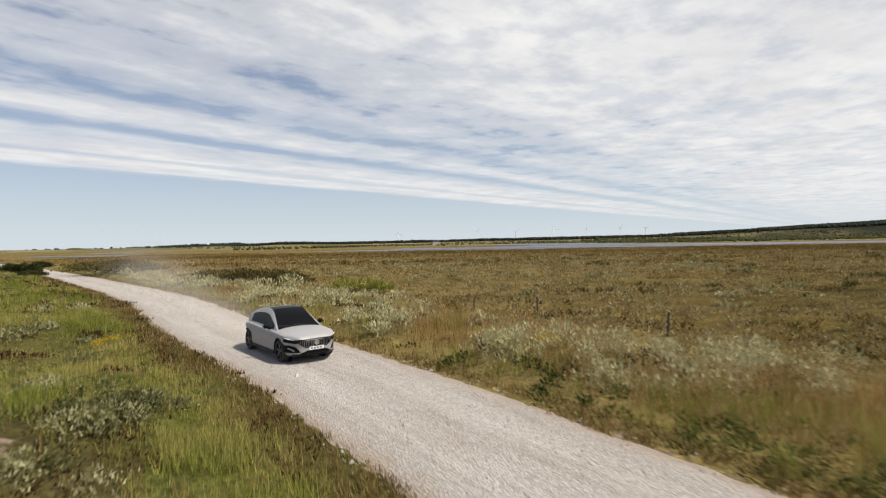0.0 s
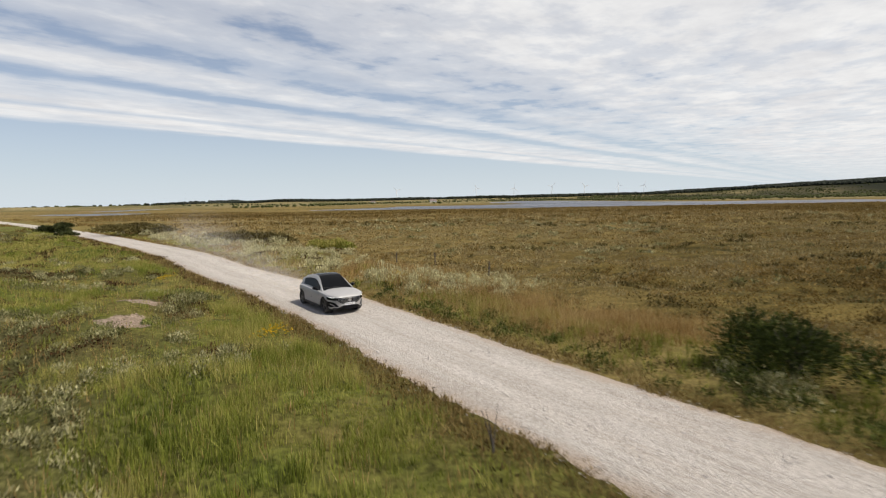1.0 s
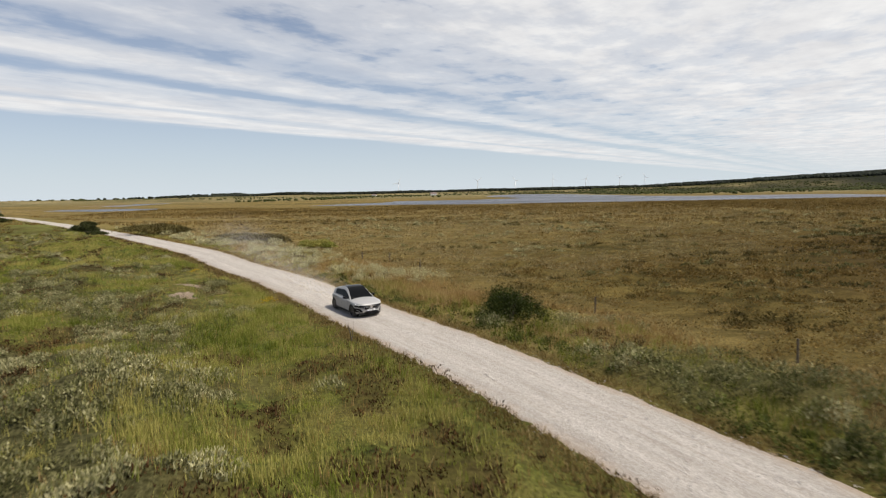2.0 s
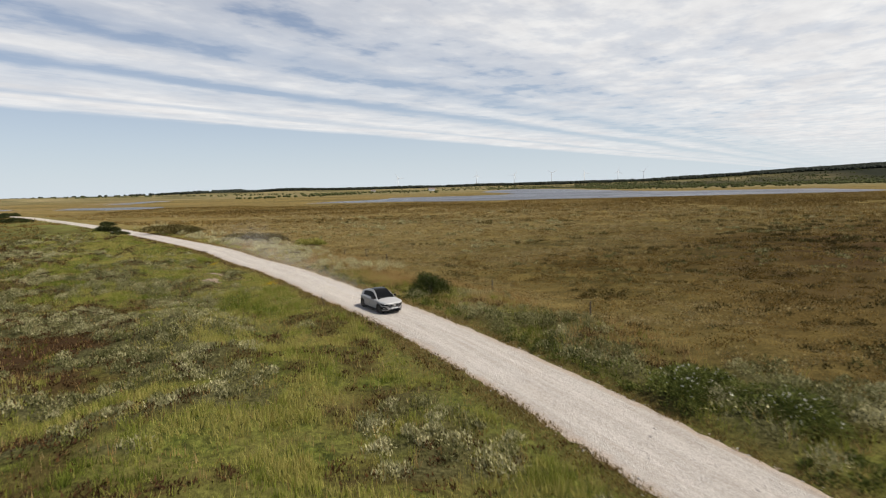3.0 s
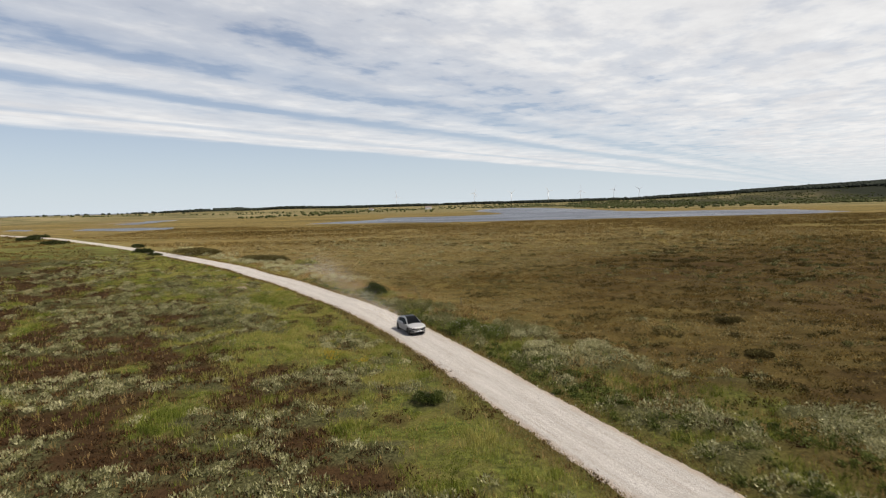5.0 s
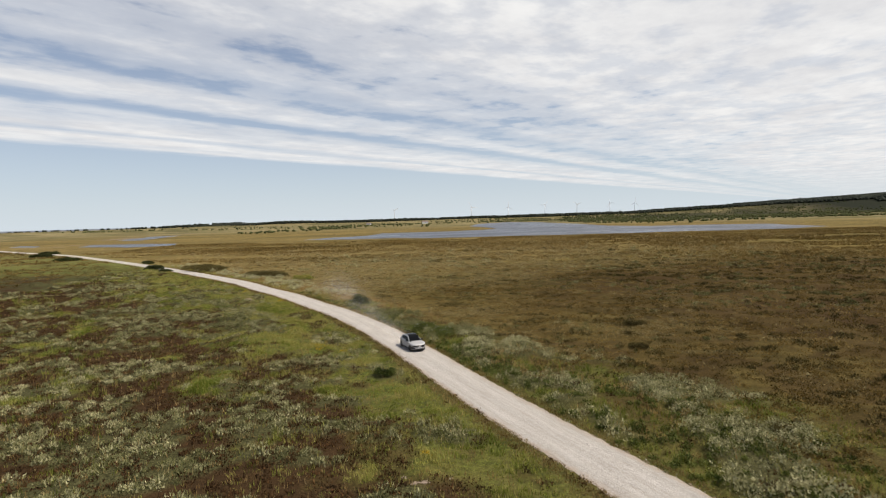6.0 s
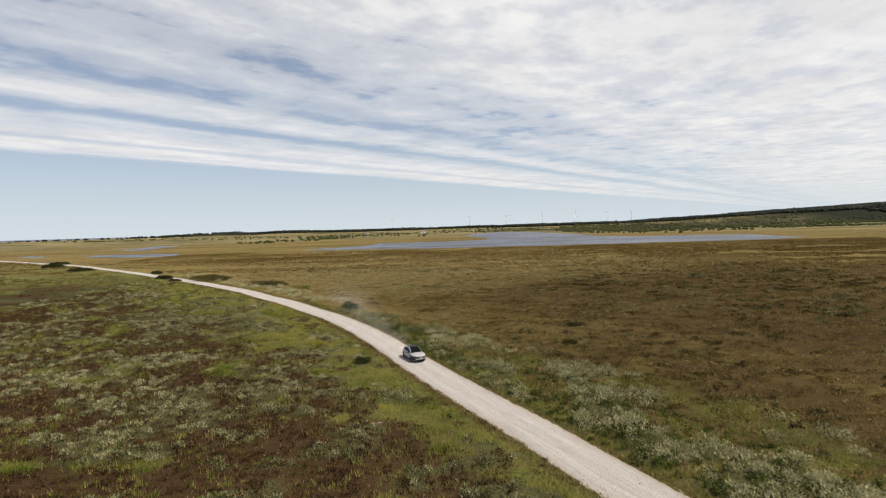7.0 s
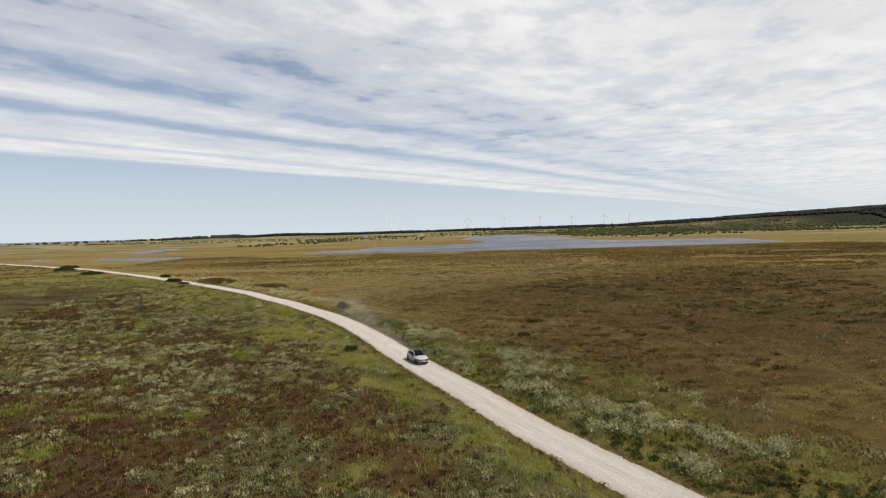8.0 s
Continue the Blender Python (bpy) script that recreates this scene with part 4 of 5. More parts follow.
def scrub_belt(count):
    part_one = count * 3 // 5
    x, y = rng.uniform(300, 1700, part_one), rng.uniform(780, 1900, part_one)
    ok = (value_noise(x * 0.6, y, 130, 35, 4) > 0.46) & (y + 0.25 * x < 2150)
    u, v = rng.uniform(-300, 1500, count - part_one), rng.uniform(640, 1800, count - part_one)
    ok2 = (value_noise(u, v, 140, 155, 4) > 0.56) & ~((u > 10) & (u < 340) & (v < 1250)) & (v - 0.35 * u > 430)
    return np.concatenate([x[ok], u[ok2]]), np.concatenate([y[ok], v[ok2]])


def hedge_lines(count):
    x, y = rng.uniform(-900, 500, count), rng.uniform(1150, 1800, count)
    ok = (np.abs(value_noise(x * 0.25, y, 150, 154, 2) - 0.5) < 0.02) | (rng.random(count) < 0.01)
    return x[ok], y[ok]


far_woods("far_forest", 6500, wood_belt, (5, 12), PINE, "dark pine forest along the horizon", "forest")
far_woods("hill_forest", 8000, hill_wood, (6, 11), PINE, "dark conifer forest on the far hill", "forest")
far_woods("far_scrub", 9500, scrub_belt, (1.8, 5.0), SCRUB, "scattered dark scrub beyond the lake", "scrub")
far_woods("far_hedges", 3600, hedge_lines, (2, 4.5), SCRUB, "low hedges across the far fields", "hedge")


# ---- wind turbines and house, far off ----
def bm_mesh(name, bm, mat, smooth=False):
    me = bpy.data.meshes.new(name)
    bmesh.ops.recalc_face_normals(bm, faces=bm.faces[:])
    for f in bm.faces:
        f.smooth = smooth
    bm.to_mesh(me)
    bm.free()
    me.materials.append(mat)
    return me


def part(name, bm, mat, parent, label="", smooth=False):
    return child(name, bm_mesh(name, bm, mat, smooth), parent, label)


def box_into(bm, lo, hi):
    made = bmesh.ops.create_cube(bm, size=1.0)["verts"]
    for v in made:
        v.co = Vector(((lo[k] + hi[k]) / 2 + v.co[k] * (hi[k] - lo[k]) for k in range(3)))
    return made


def tube_into(bm, radius1, radius2, z0, z1, segments=14):
    made = bmesh.ops.create_cone(bm, cap_ends=True, segments=segments, radius1=radius1, radius2=radius2, depth=z1 - z0)["verts"]
    for v in made:
        v.co.z += (z0 + z1) / 2
    return made


HUB = 78.0
ROTORS = []


def turbine():
    root = new("wind_turbine")
    tagged(root, "white three-bladed wind turbine beyond the forest", "wind turbine", "wind turbines on the horizon")
    bm = bmesh.new()
    tube_into(bm, 2.4, 1.4, -8, HUB, 12)
    part("tower", bm, TOWER_WHITE, root, smooth=True)
    bm = bmesh.new()
    box_into(bm, (-1.8, -3.5, HUB - 1.6), (1.8, 5.0, HUB + 2.0))
    bmesh.ops.bevel(bm, geom=bm.edges[:], offset=0.5, segments=2, affect="EDGES")
    part("nacelle", bm, TOWER_WHITE, root)
    bm = bmesh.new()
    tube_into(bm, 1.6, 0.5, 0, 2.2, 10)
    for v in bm.verts:
        v.co = Vector((v.co.x, -v.co.z, v.co.y))
    rotor = part("rotor", bm, TOWER_WHITE, root)
    rotor.matrix_basis = pose(0, -4.6, HUB)
    blade = bmesh.new()
    rows = []
    for r, chord, thick in ((0.8, 1.5, 1.2), (7, 3.3, 0.7), (20, 2.3, 0.4), (34, 1.2, 0.2), (41, 0.3, 0.1)):
        rows.append([blade.verts.new(p) for p in ((-chord * 0.35, 0, r), (0, thick / 2, r), (chord * 0.65, 0, r), (0, -thick / 2, r))])
    for a, b in zip(rows, rows[1:]):
        for i in range(4):
            blade.faces.new((a[i], a[(i + 1) % 4], b[(i + 1) % 4], b[i]))
    blade.faces.new(rows[-1])
    me = bm_mesh("blade", blade, TOWER_WHITE)
    for k in range(3):
        b = child("blade", me, rotor)
        b.matrix_basis = pose(0, -1.0, 0, 0, 120 * k, 0)
    return root


first = turbine()
for i, (tx, ty) in enumerate(((-268, 3461), (253, 3461), (504, 3480), (751, 3470), (966, 3460), (1189, 3461), (1365, 3480))):
    m = pose(tx, ty, float(ground_at(np.array([float(tx)]), np.array([float(ty)]))[0]) - 14 + 5 * (i % 2), 0, 0, 12)
    if i == 0:
        first.matrix_basis = m
        ob = first
    else:
        ob = copy_thing(first, m)
    ROTORS.append([c for c in ob.children if c.name.startswith("rotor")][0])

WALL_WHITE = plain("limewashed_wall", (0.74, 0.72, 0.68), 0.85, grain=0.08)
TILE_RED = plain("grey_roof", (0.20, 0.15, 0.13), 0.8, grain=0.2)
PANE_DARK = plain("dark_pane", (0.03, 0.035, 0.04), 0.15, grain=0.1)


def house(place, size, turn):
    w, l, h = size
    root = new("house")
    root.matrix_world = pose(place[0], place[1], float(ground_at(np.array([float(place[0])]), np.array([float(place[1])]))[0]) - 0.1, 0, 0, turn)
    tagged(root, "small white farmhouse with a dark pitched roof", "house")
    bm = bmesh.new()
    box_into(bm, (-l / 2, -w / 2, 0), (l / 2, w / 2, h))
    part("wall", bm, WALL_WHITE, root)
    bm = bmesh.new()
    e = 0.4
    v = [bm.verts.new(p) for p in ((-l / 2 - e, -w / 2 - e, h), (l / 2 + e, -w / 2 - e, h), (l / 2 + e, w / 2 + e, h), (-l / 2 - e, w / 2 + e, h), (-l / 2 - e, 0, h + w * 0.5), (l / 2 + e, 0, h + w * 0.5))]
    for f in ((0, 1, 5, 4), (2, 3, 4, 5), (0, 4, 3), (1, 2, 5), (3, 2, 1, 0)):
        bm.faces.new([v[k] for k in f])
    part("roof", bm, TILE_RED, root)
    for k in range(4):
        bm = bmesh.new()
        x = -l / 2 + l * (k + 0.5) / 4
        box_into(bm, (x - 0.6, -w / 2 - 0.03, 1.0), (x + 0.6, -w / 2 + 0.05, 2.2))
        part("window", bm, PANE_DARK, root)


house((-10, 1480), (9, 18, 4.5), 8)
house((-190, 1560), (7, 13, 3.6), -15)


# ---- the car ----
def car_paint():
    m, n = material("warm_grey_paint")
    p = n.add("ShaderNodeTexCoord").outputs["Object"]
    z = n.add("ShaderNodeSeparateXYZ", {0: p}).outputs[2]
    dust = n.math("MULTIPLY", n.ramp(z, ((0.15, 0.75), (0.7, 0.12))), n.ramp(n.noise(p, 3.0, 6.0, 0.7), ((0.3, 0.3), (0.7, 1.0))))
    col = n.mix(dust, (0.345, 0.337, 0.332), (0.30, 0.27, 0.235))
    finish(n, col, n.math("ADD", n.math("MULTIPLY", dust, 0.4), 0.42), 0.08, Coat_Weight=0.08, Coat_Roughness=0.08)
    return m


PAINT = car_paint()
BLACK_GLASS = plain("tinted_glass", (0.006, 0.0065, 0.0075), 0.06, grain=0.1, IOR=1.13)
GLOSS_BLACK = plain("gloss_black_trim", (0.006, 0.006, 0.007), 0.3, grain=0.2, Specular_IOR_Level=0.12)
MATT_BLACK = plain("dusty_black_plastic", (0.028, 0.026, 0.024), 0.7, grain=0.3)
RUBBER = plain("dusty_tyre_rubber", (0.040, 0.036, 0.032), 0.9, grain=0.35)
RIM = plain("dark_alloy", (0.045, 0.045, 0.047), 0.35, 0.7, grain=0.2)
CHROME = plain("bright_chrome", (0.62, 0.62, 0.63), 0.3, 1.0, grain=0.04)
LENS = plain("headlight_lens", (0.012, 0.013, 0.015), 0.12, grain=0.2, Specular_IOR_Level=0.25)
PLATE = plain("white_plate", (0.75, 0.75, 0.74), 0.4, grain=0.04)
BAR_INK = plain("plate_bar", (0.05, 0.05, 0.06), 0.5, grain=0.1)
TAIL_RED = plain("red_tail_lens", (0.28, 0.012, 0.012), 0.15, grain=0.1)


def glow():
    m, n = material("daytime_lamp")
    finish(n, (0.9, 0.9, 0.9), 0.3, Emission_Color=(1.0, 0.97, 0.92, 1), Emission_Strength=1.4)
    return m


LAMP = glow()
WHEEL_R, WHEELBASE, TRACK = 0.375, 3.03, 0.805


def curve(x, xs, vs):
    return float(np.interp(x, xs, vs))


def smooth_curve(x, xs, vs):
    """Interpolation that is eased between the given values."""
    x = min(max(x, xs[0]), xs[-1])
    i = min(max(int(np.searchsorted(xs, x)) - 1, 0), len(xs) - 2)
    t = (x - xs[i]) / (xs[i + 1] - xs[i])
    p0, p1, p2, p3 = vs[max(i - 1, 0)], vs[i], vs[i + 1], vs[min(i + 2, len(vs) - 1)]
    return 0.5 * (2 * p1 + (p2 - p0) * t + (2 * p0 - 5 * p1 + 4 * p2 - p3) * t * t + (3 * p1 - p0 - 3 * p2 + p3) * t ** 3)


def half_width(y):
    if y > 1.8:
        return 0.955 * max(0.0, (2.45 - y) / 0.65) ** (1 / 4.0)
    if y < -1.7:
        return 0.955 * max(0.0, (y + 2.46) / 0.76) ** (1 / 3.4)
    return 0.955


def body_section(y):
    """Half of the lower body's outline at y, from the middle below to the middle above."""
    w = half_width(y)
    nose, tail = max(0.0, (y - 1.9) / 0.55), max(0.0, (-1.9 - y) / 0.55)
    bottom = 0.235 + 0.03 * nose ** 2 + 0.16 * tail ** 2
    belt = smooth_curve(y, (-2.46, -2.1, -1.4, 0.0, 0.9, 1.5, 2.0, 2.3, 2.45), (0.86, 1.02, 1.06, 1.03, 1.01, 0.985, 0.945, 0.885, 0.76))
    crown = belt + smooth_curve(y, (-2.46, -2.0, 0.0, 0.9, 1.6, 2.1, 2.45), (0.03, 0.07, 0.08, 0.075, 0.06, 0.045, 0.02))
    mid = (bottom + belt) / 2
    return ((0, bottom), (0.55 * w, bottom), (0.86 * w, bottom + 0.015), (0.955 * w, bottom + 0.07), (0.985 * w, bottom + 0.17), (0.975 * w, mid - 0.06), (0.975 * w, mid + 0.05),
            (1.0 * w, belt - 0.22), (0.995 * w, belt - 0.13), (0.965 * w, belt - 0.05), (0.90 * w, belt - 0.005), (0.80 * w, belt + 0.28 * (crown - belt)), (0.55 * w, belt + 0.72 * (crown - belt)), (0.28 * w, belt + 0.95 * (crown - belt)), (0, crown))


def lofted(sections, ys):
    """A closed skin through mirrored half sections."""
    bm = bmesh.new()
    rings = []
    for sec, y in zip(sections, ys):
        right = [bm.verts.new((x, y, z)) for x, z in sec]
        left = [bm.verts.new((-x, y, z)) for x, z in sec[1:-1]]
        rings.append(right + left[::-1])
    for a, b in zip(rings, rings[1:]):
        for i in range(len(a)):
            j = (i + 1) % len(a)
            bm.faces.new((a[i], a[j], b[j], b[i]))
    bm.faces.new(rings[0])
    bm.faces.new(rings[-1])
    bmesh.ops.recalc_face_normals(bm, faces=bm.faces[:])
    return bm


def cut_arches(me):
    """Cuts the four wheel housings out of the body."""
    body = new("body_cut", me)
    cb = bmesh.new()
    for y in (WHEELBASE / 2, -WHEELBASE / 2):
        for s in (1, -1):
            made = bmesh.ops.create_cone(cb, cap_ends=True, segments=40, radius1=0.435, radius2=0.435, depth=0.6)["verts"]
            for v in made:
                v.co = Vector((s * 0.90 + v.co.z, y + v.co.x, WHEEL_R + 0.01 + v.co.y))
    cme = bpy.data.meshes.new("cutter")
    bmesh.ops.recalc_face_normals(cb, faces=cb.faces[:])
    cb.to_mesh(cme)
    cb.free()
    cutter = new("cutter", cme)
    mod = body.modifiers.new("arches", "BOOLEAN")
    mod.operation, mod.object, mod.solver = "DIFFERENCE", cutter, "EXACT"
    out = bpy.data.meshes.new_from_object(body.evaluated_get(bpy.context.evaluated_depsgraph_get()))
    bpy.data.objects.remove(body)
    bpy.data.objects.remove(cutter)
    return out


CAB_Y = (-2.30, -2.15, -1.95, -1.7, -1.4, -1.05, -0.7, -0.35, -0.1, 0.1, 0.3, 0.5, 0.68, 0.85, 1.0, 1.15)


def roof_height(y):
    return smooth_curve(y, (-2.32, -2.1, -1.8, -1.4, -0.9, -0.4, -0.1, 0.12, 0.34, 0.58, 0.80, 0.98, 1.15), (1.06, 1.18, 1.35, 1.52, 1.635, 1.685, 1.68, 1.635, 1.53, 1.38, 1.23, 1.11, 1.01))


def cabin_section(y):
    belt = smooth_curve(y, (-2.46, -2.1, -1.4, 0.0, 0.9, 1.5), (0.86, 1.02, 1.06, 1.03, 1.01, 0.985)) - 0.01
    top = max(roof_height(y), belt + 0.02)
    wide = 0.90 * half_width(min(y, 1.7))
    rise = (top - belt) / 0.66
    roof = wide - 0.25 * min(rise, 1.0) - 0.02
    return [(wide, belt), (wide - 0.04 * min(1, rise), belt + 0.10 * (top - belt)), (roof + 0.085 * min(1, rise), belt + 0.70 * (top - belt)), (roof, top - 0.075 * rise),
            (roof * 0.93, top - 0.03 * rise), (roof * 0.6, top - 0.006), (0, top)]


def cabin_parts(root):
    """Glass and pillars, sorted out of one smooth shell."""
    rows = [[Vector((x, y, z)) for x, z in cabin_section(y)] for y in CAB_Y]
    groups = {}

    def add(key, quad):
        groups.setdefault(key, []).append(quad)
    for i in range(len(rows) - 1):
        y0, y1 = CAB_Y[i], CAB_Y[i + 1]
        for k in range(len(rows[0]) - 1):
            q = (rows[i][k], rows[i][k + 1], rows[i + 1][k + 1], rows[i + 1][k])
            mid = (y0 + y1) / 2
            if k == 1 and -1.30 < mid < 0.78:
                key = "rear_side_window" if mid < -0.75 else "middle_side_window" if mid < -0.20 else "front_side_window"
            elif k in (4, 5) and mid > 0.1:
                key = "windscreen"
            elif k in (4, 5) and mid > -1.4:
                key = "roof_glass"
            elif k in (4, 5) and mid > -2.2:
                key = "rear_window"
            else:
                key = "cabin_frame"
            for s in (1, -1):
                name = key if "side" not in key else key + ("R" if s > 0 else "L")
                add(name, [Vector((v.x * s, v.y, v.z)) for v in q])
    for key, quads in groups.items():
        bm = bmesh.new()
        glass = key != "cabin_frame"
        for q in quads:
            bm.faces.new([bm.verts.new(v) for v in q])
        bmesh.ops.remove_doubles(bm, verts=bm.verts[:], dist=0.0005)
        bmesh.ops.recalc_face_normals(bm, faces=bm.faces[:])
        if sum(f.normal.dot(f.calc_center_median() - Vector((0, -0.3, 0.9))) for f in bm.faces) < 0:
            bmesh.ops.reverse_faces(bm, faces=bm.faces[:])
        bmesh.ops.solidify(bm, geom=bm.faces[:], thickness=0.02)
        if glass:
            for v in bm.verts:
                v.co += (v.co - Vector((0, -0.3, 0.9))).normalized() * (0.002 if "side" in key else -0.002)
        nm = key.rstrip("RL") if "side" in key else key
        nm = {"rear_side_window": "side_window", "middle_side_window": "side_window", "front_side_window": "side_window"}.get(nm, nm)
        label = {"windscreen": "dark tinted windscreen", "roof_glass": "black panoramic roof glass", "side_window": "dark tinted side window", "rear_window": "dark rear window"}.get(nm, "")
        me = bm_mesh(nm, bm, PAINT if not glass else BLACK_GLASS, True)
        me.set_sharp_from_angle(angle=radians(35))
        child(nm, me, root, label)


def on_nose(tree, x, z, out=0.012):
    """A place just proud of the car's nose."""
    hit = tree.ray_cast(Vector((x, 4.0, z)), Vector((0, -1, 0)))
    y = hit[0].y if hit[0] is not None else 1.6
    return Vector((x, y + out, z))


def nose_panel(tree, x0, x1, low, high, nx=14, nz=5, out=0.012, deep=0.03):
    """A panel that follows the nose between x0 and x1 and the heights low(x), high(x)."""
    bm = bmesh.new()
    grid = []
    for i in range(nx + 1):
        x = x0 + (x1 - x0) * i / nx
        a, b = low(x), high(x)
        grid.append([bm.verts.new(on_nose(tree, x, a + (b - a) * k / nz, out)) for k in range(nz + 1)])
    for i in range(nx):
        for k in range(nz):
            bm.faces.new((grid[i][k], grid[i + 1][k], grid[i + 1][k + 1], grid[i][k + 1]))
    made = bmesh.ops.extrude_face_region(bm, geom=bm.faces[:])["geom"]
    for v in made:
        if isinstance(v, bmesh.types.BMVert):
            v.co.y -= deep
    return bm


def wheel_mesh(root, x, y):
    side = 1 if x > 0 else -1
    hub = new("wheel")
    hub.parent = root
    hub.matrix_basis = pose(x, y, WHEEL_R)
    bm = bmesh.new()
    prof = ((-0.125, 0.26), (-0.125, 0.33), (-0.11, 0.362), (-0.075, 0.375), (0.075, 0.375), (0.11, 0.362), (0.125, 0.33), (0.125, 0.26))
    rings = []
    for k in range(36):
        a = k / 36 * 2 * math.pi
        rings.append([bm.verts.new((px, math.cos(a) * r, math.sin(a) * r)) for px, r in prof])
    for k in range(36):
        p, q = rings[k], rings[(k + 1) % 36]
        for i in range(len(prof)):
            j = (i + 1) % len(prof)
            bm.faces.new((p[i], p[j], q[j], q[i]))
    part("tyre", bm, RUBBER, hub, "dusty black tyre", True)
    bm = bmesh.new()
    for r0, r1, x0, x1 in ((0.262, 0.248, 0.05, 0.118), (0.075, 0.06, 0.06, 0.115)):
        made = bmesh.ops.create_cone(bm, cap_ends=r0 < 0.1, segments=36, radius1=r0, radius2=r1, depth=x1 - x0)["verts"]
        for v in made:
            v.co = Vector((side * ((x0 + x1) / 2 + v.co.z), v.co.x, v.co.y))
    made = bmesh.ops.create_cone(bm, cap_ends=True, segments=30, radius1=0.262, radius2=0.262, depth=0.02)["verts"]
    for v in made:
        v.co = Vector((side * (0.02 + v.co.z), v.co.x, v.co.y))
    for k in range(10):
        a = (k // 2) / 5 * 2 * math.pi + (0.16 if k % 2 else -0.16)
        vs = box_into(bm, (0.075, -0.02, 0.05), (0.112, 0.02, 0.255))
        for v in vs:
            yy, zz = v.co.y, v.co.z
            v.co = Vector((side * v.co.x, yy * math.cos(a) - zz * math.sin(a), yy * math.sin(a) + zz * math.cos(a)))
    part("rim", bm, RIM, hub, "dark alloy rim with five twin spokes")
    return hub


def build_car():
    from mathutils.bvhtree import BVHTree
    root = new("car")
    tagged(root, "dusty warm-grey electric SUV with black roof on the gravel track", "car")
    ys = [-2.455, -2.43, -2.38, -2.28, -2.1, -1.9] + [-1.7 + 0.2 * k for k in range(18)] + [1.85, 2.0, 2.12, 2.22, 2.3, 2.36, 2.41, 2.44]
    bm = lofted([body_section(y) for y in ys], ys)
    tree = BVHTree.FromBMesh(bm)
    me = cut_arches(bm_mesh("body", bm, PAINT))
    me.name = "body"
    me.polygons.foreach_set("use_smooth", np.ones(len(me.polygons), dtype=bool))
    me.set_sharp_from_angle(angle=radians(32))
    if not me.materials:
        me.materials.append(PAINT)
    child("body", me, root, "warm grey dusty paintwork")
    cabin_parts(root)
    # black arch edges and sills
    for y in (WHEELBASE / 2, -WHEELBASE / 2):
        for s in (1, -1):
            bm = bmesh.new()
            rows = []
            for k in range(25):
                a = math.radians(-20 + 220 * k / 24)
                cy, cz = math.cos(a), math.sin(a)
                rows.append([bm.verts.new((s * px, y + cy * r, max(0.22, WHEEL_R + 0.01 + cz * r))) for px, r in ((0.80, 0.434), (0.975 * half_width(y + cy * 0.434) + 0.004, 0.434), (0.975 * half_width(y + cy * 0.44) + 0.008, 0.44), (0.975 * half_width(y + cy * 0.455) + 0.004, 0.455), (0.86, 0.455))])
            for p, q in zip(rows, rows[1:]):
                for i in range(4):
                    bm.faces.new((p[i], p[i + 1], q[i + 1], q[i]))
            part("wheel_arch", bm, MATT_BLACK, root)
            bm = bmesh.new()
            made = bmesh.ops.create_cone(bm, cap_ends=True, segments=30, radius1=0.43, radius2=0.43, depth=0.02)["verts"]
            for v in made:
                v.co = Vector((s * (0.615 + v.co.z), y + v.co.x, WHEEL_R + 0.01 + v.co.y))
            part("wheel_housing", bm, MATT_BLACK, root)
    for s in (1, -1):
        bm = bmesh.new()
        box_into(bm, (s * 0.90 if s > 0 else -0.955, -1.06, 0.22), (0.955 if s > 0 else -0.90, 1.06, 0.33))
        bmesh.ops.bevel(bm, geom=bm.edges[:], offset=0.02, segments=2, affect="EDGES")
        part("sill", bm, MATT_BLACK, root)
        # mirrors
        bm = bmesh.new()
        box_into(bm, (s * 0.93 if s > 0 else -1.13, 0.52, 1.05), (1.13 if s > 0 else -0.93, 0.72, 1.20))
        bmesh.ops.bevel(bm, geom=bm.edges[:], offset=0.045, segments=3, affect="EDGES")
        mirror = part("mirror", bm, GLOSS_BLACK, root, "gloss black door mirror", True)
        bm = bmesh.new()
        box_into(bm, (s * 0.84 if s > 0 else -0.96, 0.58, 1.01), (0.96 if s > 0 else -0.84, 0.66, 1.08))
        part("mirror_foot", bm, GLOSS_BLACK, mirror)
        # flush door handles and door gaps
        for y in (0.02, -0.98):
            bm = bmesh.new()
            box_into(bm, (s * 0.945 if s > 0 else -0.968, y - 0.12, 0.83), (0.968 if s > 0 else -0.945, y + 0.10, 0.86))
            bmesh.ops.bevel(bm, geom=bm.edges[:], offset=0.008, segments=1, affect="EDGES")
            part("door_handle", bm, PAINT, root)
        for y in (0.92, -0.10, -1.12):
            bm = bmesh.new()
            secs = [p for p in body_section(y)[4:10]]
            for (xa, za), (xb, zb) in zip(secs, secs[1:]):
                quad = [bm.verts.new((s * (xx + 0.0025), y + o, zz)) for xx, zz, o in ((xa, za, -0.005), (xb, zb, -0.005), (xb, zb, 0.005), (xa, za, 0.005))]
                bm.faces.new(quad)
            part("door_gap", bm, GLOSS_BLACK, root)
    # grille
    def grille_low(x):
        return 0.54 + 0.17 * max(0.0, (abs(x) - 0.36) / 0.26) ** 1.3

    def grille_high(x):
        return 0.825 - 0.02 * (abs(x) / 0.62) ** 2
    grille = part("grille", nose_panel(tree, -0.62, 0.62, grille_low, grille_high, 24), GLOSS_BLACK, root, "gloss black panel grille with chrome slats")
